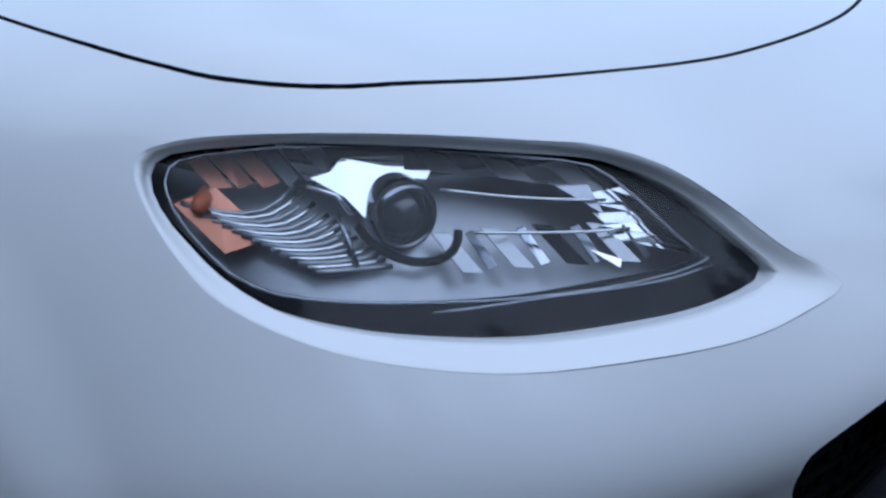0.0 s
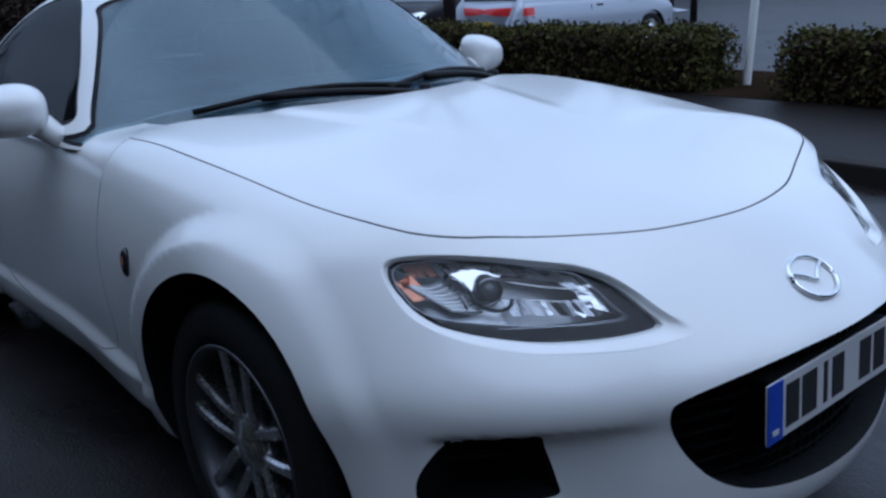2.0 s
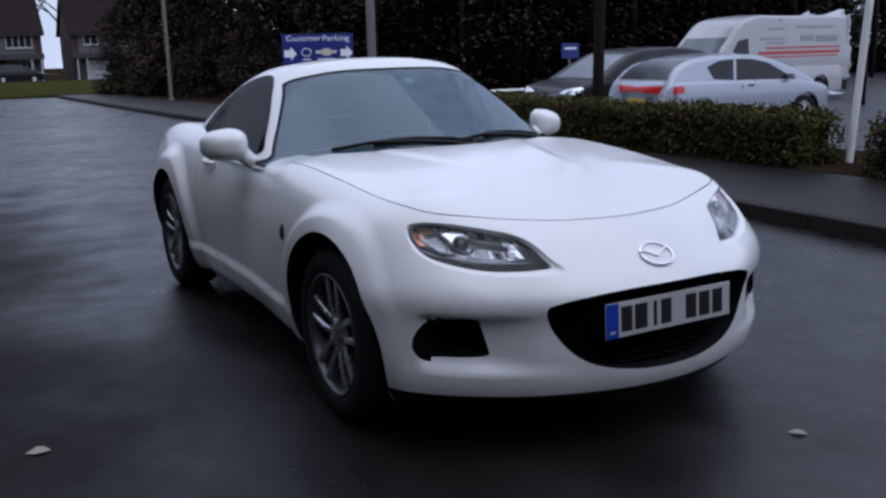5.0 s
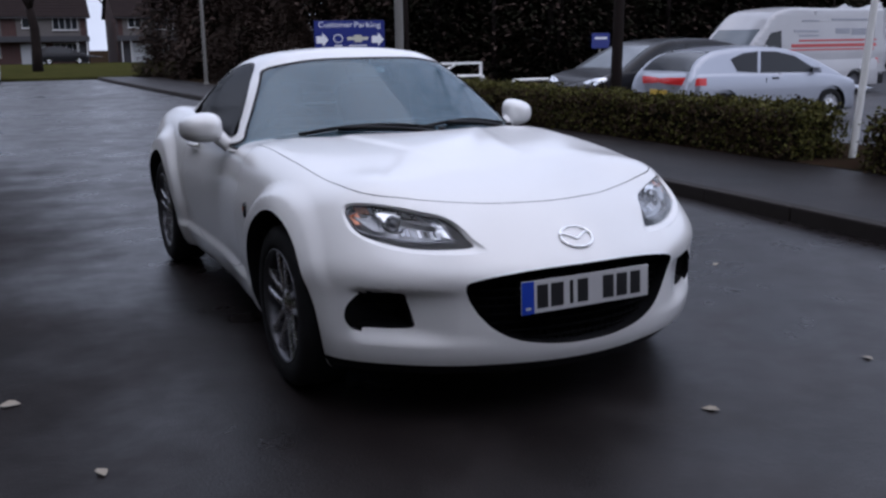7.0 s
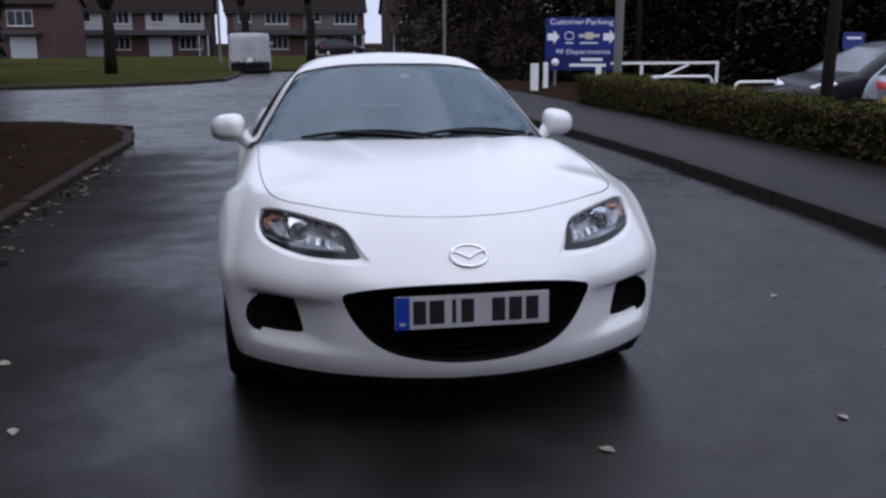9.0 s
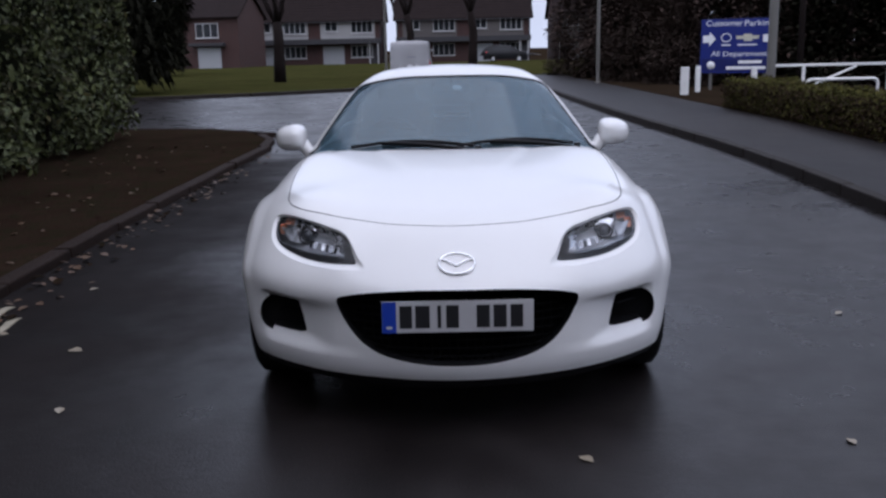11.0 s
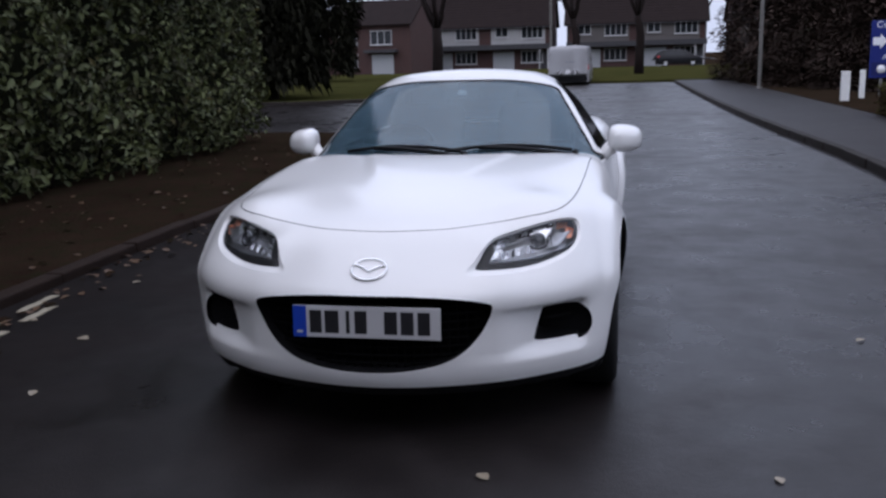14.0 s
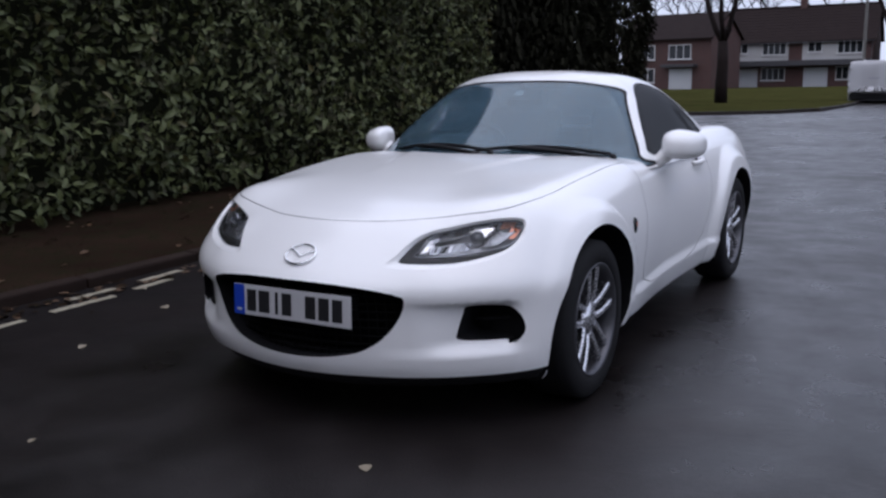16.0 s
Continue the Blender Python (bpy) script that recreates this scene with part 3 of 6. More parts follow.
    back_f = lambda x, y, z: body_base(x, y, z) + INSET + 0.060
    back_out = cast(back_f, *axis, 240, (70, 16, 8))
    back_in = cast(lambda x, y, z: back_f(x, y, z) + 0.004, *axis, 240, (70, 16, 8))
    lens = carve(lens_out, ("DIFFERENCE", lens_in), ("INTERSECT", prism(grown(HEAD, -0.003), 1, -1.2, -0.16)))
    mask = carve(mask_out, ("DIFFERENCE", mask_in), ("INTERSECT", prism(grown(HEAD, 0.002), 1, -1.2, -0.16)), ("DIFFERENCE", prism(opening, 1, -1.2, -0.16)))
    back = carve(back_out, ("DIFFERENCE", back_in), ("INTERSECT", prism(grown(HEAD, 0.012), 1, -1.2, -0.16)))
    # painted surround: a soft lip from the skin down to the lens
    ang = np.linspace(-math.pi, math.pi, 120, endpoint=False)
    def by_angle(outline, cx=-0.525, cz=0.668):
        o = np.array([q for a_, b_ in zip(outline, outline[1:] + outline[:1]) for q in (a_, ((a_[0] + b_[0]) / 2, (a_[1] + b_[1]) / 2))])
        t = np.arctan2(o[:, 1] - cz, o[:, 0] - cx)
        r = np.hypot(o[:, 0] - cx, o[:, 1] - cz)
        i = np.argsort(t)
        t, r = t[i], r[i]
        rr = np.interp(ang, np.concatenate([t - 2 * math.pi, t, t + 2 * math.pi]), np.concatenate([r, r, r]))
        return cx + rr * np.cos(ang), cz + rr * np.sin(ang)
    ox, oz = by_angle(grown(SCOOP, 0.004))
    ix, iz = by_angle(HEAD)
    rows = []
    for t, d in ((0.0, 0.00005), (0.2, 0.0002), (0.36, 0.0020), (0.52, 0.0058), (0.68, 0.0100), (0.82, 0.0135), (0.93, 0.0155), (1.0, 0.0164), (1.0, 0.030)):
        xs, zs = ox + (ix - ox) * t, oz + (iz - oz) * t
        ys = surface_y(lambda x, y, z, d=d: body_base(x, y, z) + d, xs, zs)
        rows.append(np.stack([xs, ys, zs], 1))
    n = len(ang)
    ring_faces = [(r * n + i, r * n + (i + 1) % n, (r + 1) * n + (i + 1) % n, (r + 1) * n + i) for r in range(len(rows) - 1) for i in range(n)]
    surround = mesh_of(np.concatenate(rows), ring_faces)
    surround.flip_normals()
    surround.polygons.foreach_set("use_smooth", np.ones(len(surround.polygons), bool))
    for s in (1, -1):
        flip = (lambda m: m) if s == 1 else mirrored
        lamp = new("headlight")
        lamp.parent = car
        lamp["label"] = "clear headlight with chrome reflectors"
        def piece(name, bm, mat, label=""):
            me = bm
            if isinstance(bm, bmesh.types.BMesh):
                me = bpy.data.meshes.new(name)
                bm.to_mesh(me)
                bm.free()
            return part(name, flip(me), mat, lamp, label)
        front = lambda x, z, d: front_line([x], [z], INSET + d)[0]
        piece("surround", surround.copy(), WHITE_PAINT, "white painted lip round the lamp")
        piece("mask", skin(mask.copy(), mask_f, LAMP_BLACK, LAMP_BLACK), LAMP_BLACK, "black lamp mask")
        piece("back_reflector", skin(back.copy(), back_f, LAMP_GREY, LAMP_GREY), LAMP_GREY)
        piece("chrome_edge", tube(front_line(*zip(*opening[::2]), INSET + 0.0135), 0.0012, 6, True), LAMP_SMOKE)
        tx = np.linspace(-0.59, -0.40, 14)
        piece("trim_strip", tube(front_line(tx, 0.626 + 0.35 * (tx + 0.46) ** 2, INSET + 0.012), 0.0012, 6), LAMP_SMOKE)

        def plate(name, corners, mat, thick=0.0016):
            """A thin facet spanned by corners given as x, z and depth behind the lens."""
            bm = bmesh.new()
            fc = bm.faces.new([bm.verts.new(front(*c)) for c in corners])
            if fc.calc_center_median().y < fc.calc_center_median().y + fc.normal.y:
                fc.normal_flip()
            more = bmesh.ops.extrude_face_region(bm, geom=[fc])["geom"]
            bmesh.ops.translate(bm, vec=(0, thick, 0), verts=[v for v in more if isinstance(v, bmesh.types.BMVert)])
            bmesh.ops.recalc_face_normals(bm, faces=bm.faces)
            piece(name, bm, mat)
        # fluted outer reflector: fine bars fanning down behind the indicator
        for k in range(15):
            t = k / 14
            a = (-0.672 + 0.042 * t, 0.700 - 0.043 * t)
            b = (-0.606 + 0.026 * t, 0.700 - 0.052 * t)
            ts = np.linspace(0, 1, 6)
            xs, zs = a[0] + (b[0] - a[0]) * ts, a[1] + (b[1] - a[1]) * ts - 0.010 * np.sin(math.pi * ts) * (1 - t)
            piece("flute", tube(front_line(xs, zs, INSET + 0.030 + 0.016 * ts), 0.0021, 6), LAMP_CHROME if k % 2 else LAMP_GREY)
        for k in range(6):
            x0 = -0.652 + 0.013 * k
            plate("indicator_facet", [(x0, 0.706 - 0.001 * k, 0.034), (x0 + 0.012, 0.705, 0.038 + 0.004 * (k % 2)), (x0 + 0.012, 0.722, 0.046), (x0, 0.723, 0.040 + 0.006 * (k % 3))], AMBER_CHROME if k < 3 else (LAMP_CHROME, LAMP_GREY)[k % 2])
        plate("indicator_cover", [(-0.676, 0.700, 0.028), (-0.650, 0.707, 0.033), (-0.644, 0.690, 0.036), (-0.650, 0.674, 0.036), (-0.668, 0.672, 0.030)], AMBER_CHROME)
        bulb = lathe([(0.0, -0.014), (0.004, -0.013), (0.0065, -0.006), (0.0065, 0.012), (0.0, 0.012)], 16, "Y")
        bulb.transform(Matrix.Translation(front(-0.660, 0.700, 0.034)) @ pose(0, 0, 0, 0, 0, -55))
        piece("indicator_bulb", bulb, AMBER, "amber indicator bulb")
        # projector: can, ring, glass, bright hood
        c = Matrix.Translation(front(-0.556, 0.676, 0.040)) @ pose(0, 0, 0, -6, 0, -22)
        ring = lathe([(0.0200, -0.008), (0.0225, -0.010), (0.0245, -0.008), (0.0262, 0.0), (0.0275, 0.03), (0.0235, 0.03), (0.0205, 0.0)], 40, "Y", True)
        ring.transform(c)
        piece("projector_ring", ring, LAMP_SMOKE)
        eye = lathe([(0.0, -0.014), (0.006, -0.0130), (0.012, -0.010), (0.017, -0.004), (0.0205, 0.004), (0.0205, 0.01), (0.0, 0.01)], 36, "Y")
        eye.transform(c)
        piece("projector_lens", eye, PROJECTOR)
        plate("projector_hood", [(-0.600, 0.7075, 0.030), (-0.586, 0.7085, 0.031), (-0.573, 0.7145, 0.032), (-0.552, 0.712, 0.033), (-0.532, 0.7085, 0.034), (-0.5375, 0.7010, 0.035), (-0.520, 0.6970, 0.036), (-0.527, 0.6930, 0.036), (-0.545, 0.6980, 0.036), (-0.560, 0.6960, 0.036), (-0.573, 0.6885, 0.036), (-0.581, 0.6790, 0.037), (-0.586, 0.6930, 0.034)], CHROME)
        piece("hood_arm", tube([front(-0.606, 0.704, 0.028), front(-0.592, 0.696, 0.030), front(-0.590, 0.684, 0.032)], 0.0018, 6), CHROME)
        # main-beam chamber: two thin bars, a row of standing fins, a bright faceted end
        for z0, z1, sag in ((0.688, 0.668, 0.003), (0.662, 0.651, 0.002)):
            ts = np.linspace(0, 1, 8)
            piece("chrome_bar", tube(front_line(-0.526 + 0.098 * ts, z0 + (z1 - z0) * ts - sag * np.sin(math.pi * ts), INSET + 0.030), 0.0013, 6), CHROME)
        for k in range(8):
            x0, z0 = -0.545 + 0.0165 * k, 0.6405 - 0.0014 * k
            lean = 0.006 if k % 2 else -0.004
            plate("reflector_fin", [(x0, z0, 0.036), (x0 + 0.010, z0 - 0.001, 0.036 + lean), (x0 + 0.012, z0 + 0.019, 0.044), (x0 + 0.003, z0 + 0.020, 0.044 - lean)], (LAMP_SMOKE, LAMP_GREY, LAMP_BLACK, LAMP_SMOKE, LAMP_CHROME)[k * 3 % 5])
        for k in range(3):
            z0 = 0.640 + 0.011 * k
            plate("fan_facet", [(-0.436, z0 + 0.002, 0.040), (-0.398 - 0.004 * k, z0 - 0.006 + 0.004 * k, 0.033), (-0.400 - 0.004 * k, z0 + 0.002 + 0.004 * k, 0.033), (-0.438, z0 + 0.008, 0.040)], LAMP_CHROME)
        for x0, z0, x1, z1, x2, z2, mat in ((-0.432, 0.664, -0.407, 0.660, -0.400, 0.652, LAMP_CHROME), (-0.440, 0.652, -0.399, 0.650, -0.392, 0.636, CHROME), (-0.438, 0.644, -0.394, 0.634, -0.392, 0.626, CHROME), (-0.458, 0.640, -0.446, 0.634, -0.452, 0.630, CHROME), (-0.446, 0.676, -0.428, 0.676, -0.436, 0.660, LAMP_SMOKE)):
            plate("end_facet", [(x0, z0, 0.040), (x1, z1, 0.034), (x2, z2, 0.032)], mat)
        for k in range(5):
            x0 = -0.515 + 0.020 * k
            plate("top_facet", [(x0, 0.694 - 0.26 * (x0 + 0.515), 0.044), (x0 + 0.019, 0.689 - 0.26 * (x0 + 0.515), 0.040), (x0 + 0.018, 0.700 - 0.26 * (x0 + 0.515), 0.046), (x0 + 0.002, 0.706 - 0.26 * (x0 + 0.515), 0.050)], LAMP_SMOKE if k % 2 else LAMP_GREY)
        piece("divider", tube([front(-0.605, 0.655, 0.034), front(-0.600, 0.668, 0.036), front(-0.596, 0.684, 0.036)], 0.0022, 6), LAMP_SMOKE)
        cradle = tube([front(-0.556 + 0.031 * math.cos(a), 0.672 + 0.024 * math.sin(a), 0.040) for a in np.linspace(math.pi * 0.95, math.pi * 1.85, 12)], 0.0035, 8)
        piece("projector_cradle", cradle, LAMP_BLACK)
        piece("lens", skin(lens.copy(), lens_f, LENS_GLASS), None).visible_shadow = False
    # grille, badge, plate
    grille = part("grille", box(0.80, 0.012, 0.27, (0, -0.672, 0.415), 0.004), GRILLE_BLACK, car, "black mesh grille in the bumper")
    for k in range(9):
        z0 = 0.298 + 0.029 * k
        xs = np.linspace(-0.42, 0.42, 21)
        xs = xs[edge_distance(xs, np.full(21, z0), GRILLE) < 0.004]
        pts = front_line(xs, z0, 0.055) if len(xs) > 2 else []
        if len(pts) > 2:
            part("grille_bar", tube(pts, 0.004, 6), GRILLE_BLACK, grille)
    for k in range(-13, 14):
        x0 = 0.03 * k
        zs = np.linspace(0.285, 0.55, 9)
        zs = zs[edge_distance(np.full(9, x0), zs, GRILLE) < 0.004]
        pts = front_line(x0, zs, 0.058) if len(zs) > 2 else []
        if len(pts) > 2:
            part("grille_bar", tube(pts, 0.003, 5), GRILLE_BLACK, grille)
    plate = part("number_plate", box(0.520, 0.004, 0.111, (0, 0, 0), 0.0015, 1), PLATE_WHITE, car, "white number plate with a blue band")
    put(plate, 0, -0.800, 0.456, rot=(-3, 0, 0))
    part("blue_band", box(0.048, 0.002, 0.109, (-0.235, -0.0026, 0)), PLATE_BLUE, plate)
    part("country_mark", box(0.020, 0.0012, 0.009, (-0.235, -0.0042, -0.036)), PLATE_WHITE, plate)
    for k, w in ((0, 0.043), (1, 0.050), (2, 0.013), (3, 0.043), (5, 0.045), (6, 0.045), (7, 0.043)):
        part("character_bar", box(w, 0.0012, 0.079, (-0.178 + 0.0575 * k - (0.012 if k > 2 else 0) - (0.010 if k > 4 else 0), -0.0027, 0)), INK, plate)
    part("plate_mount", box(0.44, 0.10, 0.09, (0, 0.054, 0), 0.01), BLACK_PLASTIC, plate)
    by = float(surface_y(body_base, 0.0, 0.625)[0])
    badge = new("badge")
    badge.parent = car
    badge["label"] = "chrome oval badge on the nose"
    tilt = pose(0, by - 0.003, 0.626, -54)
    oval = tube([(0.062 * math.cos(a), 0, 0.047 * math.sin(a)) for a in np.linspace(0, 2 * math.pi, 40, endpoint=False)], 0.0047, 10, True)
    oval.transform(tilt)
    part("ring", oval, CHROME, badge)
    wing = tube([(0.056 * t, 0, 0.020 - 0.030 * (1 - abs(t)) ** 1.5) for t in np.linspace(-1, 1, 21)], 0.0045, 8)
    wing.transform(tilt)
    part("bar", wing, CHROME, badge)
    # fog openings, side markers, door mirrors
    for s in (-1, 1):
        insert = prism(grown(FOG, 0.004), 1, 0, 0.01)
        insert = insert if s < 0 else mirrored(insert)
        insert.transform(Matrix.Translation((0, -0.435, 0)))
        blank = part("fog_blank", insert, BLACK_PLASTIC, car, "black blanked fog lamp recess")
        part("rib", tube([(s * x, y, z) for x, y, z in front_line(np.linspace(0.58, 0.715, 6), 0.405, 0.10)], 0.005, 6), BLACK_PLASTIC, blank)
        sx = side_x(body_f, 0.445, 0.606)
        mark = lathe([(0.0, 0.010), (0.020, 0.009), (0.026, 0.004), (0.028, -0.004), (0.0, -0.004)], 24)
        mark.transform(Matrix.Translation((0, 0, 0)) @ Matrix.Diagonal((s, 0.62, 1.25, 1)))
        bmesh.ops.recalc_face_normals(mark, faces=mark.faces)
        m = put(part("side_marker", mark, DARK_LENS, car, "small dark oval side repeater"), s * sx, 0.445, 0.606)
        part("marker_bulb", box(0.004, 0.012, 0.018, (s * 0.009, 0.0, 0.006), 0.001, 1), AMBER, m)
        mirror = new("door_mirror")
        mirror.parent = car
        def shell_f(x, y, z):
            u = (x - 0.856) / 0.087
            v, w = (y - 1.075 - 0.045 * np.clip(u, -1.2, 1.2)) / 0.108, (z - 0.896) / (0.068 - 0.010 * np.clip(u, -1, 1))
            blunt = np.where(v > 0, np.abs(v * 1.25) ** 4.5, np.abs(v) ** 2)
            side = np.where(u > 0, np.abs(u) ** 3.2, np.abs(u) ** 2.2)
            return (side + np.abs(w + 0.10 * u) ** 2.7 + blunt) ** 0.42 - 1
        me = cast(shell_f, (0.853, 1.065, 0.895), (0.853, 1.08, 0.895), 56, (24, 4, 20), 0.4)
        skin(me, shell_f, WHITE_PAINT, tol=0.02)
        me = me if s > 0 else mirrored(me)
        part("mirror_shell", me, WHITE_PAINT, mirror, "white painted mirror shell")
        face = lathe([(0.0, 0.0), (0.9, 0.0), (1.0, -0.06), (0.0, -0.06)], 32, "Y")
        face.transform(Matrix.Translation((s * 0.856, 1.158, 0.896)) @ pose(0, 0, 0, 0, 0, s * 27) @ Matrix.Diagonal((0.072, 0.05, 0.048, 1)))
        part("mirror_glass", face, CHROME, mirror)
        foot = tube([(s * 0.744, 1.01, 0.806), (s * 0.758, 1.02, 0.826), (s * 0.780, 1.035, 0.850), (s * 0.808, 1.055, 0.874)], 0.027, 14, taper=0.040)
        part("mirror_arm", foot, WHITE_PAINT, mirror)
    # wipers
    for x0, x1, z0 in ((-0.50, 0.10, 0.0), (0.02, 0.60, 0.0)):
        wiper = new("wiper")
        wiper.parent = car
        def rest(x, lift, d):
            z = 0.885 + lift - 0.06 * x * x
            return (x, screen_y(x, z) - d, z + d * 0.4)
        xs = np.linspace(x0, x1, 14)
        part("blade", tube([rest(x, 0.002 + 0.022 * math.sin(math.pi * i / 13), 0.012) for i, x in enumerate(xs)], 0.009, 6), BLACK_PLASTIC, wiper)
        xs = np.linspace(x0 + 0.16, x1 + 0.02, 10)
        part("arm", tube([rest(x, 0.014 - 0.040 * (i / 9) ** 2, 0.022) for i, x in enumerate(xs)], 0.011, 8), BLACK_PLASTIC, wiper)
        part("pivot", lathe([(0.0, 0.0), (0.017, 0.0), (0.017, 0.03), (0.010, 0.035), (0.0, 0.035)], 16, "Z"), BLACK_PLASTIC, wiper).matrix_basis = pose(*[a + b for a, b in zip(rest(x1 + 0.02, -0.015, 0.03), (0, 0, -0.02))])
    # cabin
    dash = part("dashboard", box(1.20, 0.34, 0.20, (0, 0.99, 0.785), 0.06, 4), SOFT_BLACK, car)
    part("instrument_hood", box(0.34, 0.16, 0.09, (-0.34, 1.08, 0.885), 0.035, 4), SOFT_BLACK, dash)
    wheel = tube([(-0.34 + 0.175 * math.cos(a), 1.27 + 0.06 * math.sin(a), 0.80 + 0.165 * math.sin(a)) for a in np.linspace(0, 2 * math.pi, 36, endpoint=False)], 0.014, 10, True)
    sw = part("steering_wheel", wheel, SOFT_BLACK, car)
    part("steering_boss", box(0.14, 0.05, 0.11, (-0.34, 1.26, 0.79), 0.03, 3), SOFT_BLACK, sw)
    for s in (-1, 1):
        seat = part("seat", box(0.46, 0.46, 0.16, (s * 0.33, 1.50, 0.45), 0.06, 4), SOFT_BLACK, car)
        back = box(0.44, 0.15, 0.60, (0, 0, 0.28), 0.06, 4)
        back.transform(pose(s * 0.33, 1.72, 0.48, -16))
        part("seat_back", back, SOFT_BLACK, seat)
        rest_ = box(0.25, 0.10, 0.17, (0, 0, 0), 0.045, 4)
        rest_.transform(pose(s * 0.33, 1.90, 1.045, -12))
        part("headrest", rest_, SOFT_BLACK, seat)
    part("rear_shelf", box(1.10, 0.30, 0.10, (0, 2.02, 0.86), 0.03, 3), SOFT_BLACK, car)
    rv = part("rear_view_mirror", box(0.20, 0.035, 0.055, (0, 1.16, 1.135), 0.016, 3), SOFT_BLACK, car)
    part("mirror_stalk", tube([(0, 1.16, 1.15), (0, 1.11, 1.185)], 0.009, 8), SOFT_BLACK, rv)
    part("sticker", box(0.045, 0.002, 0.040, (0.03, screen_y(0.03, 1.145) + 0.022, 1.145), rot=pose(0, 0, 0, -58)), PLATE_WHITE, rv, "small pale sticker on the glass")
    return car


def build_wheel(name, place, car):
    """A five-twin-spoke alloy wheel; its outer face looks along +x."""
    wheel = new(name)
    wheel.parent, wheel.matrix_basis = car, place
    R = WHEEL_R
    part("tyre", lathe([(0.212, -0.095), (0.24, -0.102), (0.285, -0.098), (R - 0.004, -0.082), (R, -0.05), (R, 0.05), (R - 0.004, 0.082), (0.285, 0.098), (0.24, 0.102), (0.214, 0.094), (0.205, 0.06), (0.205, -0.06)], 64, closed=True), RUBBER, wheel)
    part("rim", lathe([(0.220, 0.098), (0.213, 0.100), (0.206, 0.092), (0.200, 0.075), (0.196, 0.0), (0.198, -0.09), (0.210, -0.095), (0.205, -0.02), (0.212, 0.08)], 64, closed=True), DARK_ALLOY, wheel)
    bm = lathe([(0.0, 0.083), (0.026, 0.083), (0.032, 0.078), (0.066, 0.070), (0.070, 0.055), (0.066, 0.02), (0.0, 0.015)], 32)
    part("hub", bm, ALLOY, wheel)
    spoke = bmesh.new()
    prof = ((0.055, 0.014, 0.074), (0.10, 0.012, 0.082), (0.155, 0.0125, 0.086), (0.203, 0.017, 0.088))
    rings = []
    for r, hw, h in prof:
        rings.append([spoke.verts.new(p) for p in ((h - 0.006, r, -hw), (h, r, -hw * 0.6), (h, r, hw * 0.6), (h - 0.006, r, hw), (h - 0.035, r, hw * 0.8), (h - 0.035, r, -hw * 0.8))])
    for a, b in zip(rings, rings[1:]):
        for k in range(6):
            spoke.faces.new((a[k], a[(k + 1) % 6], b[(k + 1) % 6], b[k]))
    spoke.faces.new(rings[0]), spoke.faces.new(rings[-1])
    bmesh.ops.recalc_face_normals(spoke, faces=spoke.faces)
    me = bpy.data.meshes.new("spoke")
    spoke.to_mesh(me)
    spoke.free()
    me.materials.append(ALLOY)
    for i in range(5):
        for s in (-1, 1):
            o = new("spoke", me)
            o.parent = wheel
            a = 72 * i + 90
            o.matrix_basis = pose(0, 0, 0, a) @ pose(0, 0, s * 0.020, s * 6)
    part("brake_disc", lathe([(0.0, -0.01), (0.135, -0.01), (0.135, 0.012), (0.06, 0.012), (0.055, 0.03), (0.0, 0.03)], 40), DARK_ALLOY, wheel)
    return wheel


roadster = build_roadster()
for sx, y in ((-1, 0.0), (1, 0.0), (-1, WHEELBASE), (1, WHEELBASE)):
    build_wheel("wheel", pose(sx * 0.735, y, WHEEL_R, 0, 0, 180 if sx < 0 else 0), roadster)



# ---- the street: ground, road, kerbs ----
def fall(y):
    """The street drops a little away from the car."""
    return -0.0075 * max(0.0, y - 10.0)


def asphalt_material(name, low, high, wet, mud_and_shade=False, spec=0.45):
    m = Mat(name)
    patch, grit, mid = m.noise(0.35, 6, 0.6), m.noise(170, 3), m.noise(2.4, 5, 0.6)
    base = m.mix(m.ramp(patch, (0.35, 0.0), (0.7, 1.0)), low, high)
    if mud_and_shade:
        # brown verge mud on the near lane, with the hedge's darkening painted in
        sep = m.node("ShaderNodeSeparateXYZ")
        m.put(m.co, sep.inputs[0])
        edge = m.math("ADD", m.math("MULTIPLY", sep.outputs[0], -0.25), m.math("MULTIPLY", m.noise(0.7, 5, 0.6), 0.5))
        near = m.ramp(m.math("MULTIPLY", sep.outputs[1], 0.1), (0.70, 1.0), (1.05, 0.0))
        edge = m.math("MULTIPLY", edge, near)
        base = m.mix(m.ramp(edge, (0.36, 0.0), (0.70, 1.0)), base, (0.0066, 0.0044, 0.0040))
    base = m.mix(1.0, base, m.ramp(m.noise(1.3, 6, 0.7), (0.32, 0.62), (0.68, 1.35)), "MULTIPLY")
    stone = m.ramp(m.voronoi(210), (0.15, 0.45), (0.6, 1.25))
    m.set(m.mix(0.55, base, m.mix(1.0, base, stone, "MULTIPLY")))
    damp = m.mix(0.5, mid, patch)
    film = m.ramp(damp, (0.38, wet + 0.04), (0.64, 0.50))
    m.set(rough=m.mix(m.ramp(edge, (0.50, 0.0), (0.88, 1.0)), film, (0.9, 0.9, 0.9)) if mud_and_shade else film)
    m.b.inputs["Specular IOR Level"].default_value = spec
    if mud_and_shade:
        m.put(m.ramp(edge, (0.36, spec), (0.70, 0.14)), m.b.inputs["Specular IOR Level"])
    m.bump(m.mix(0.35, m.mix(0.4, grit, m.voronoi(140)), m.noise(28, 4, 0.65)), 0.45, 0.006)
    return m.m


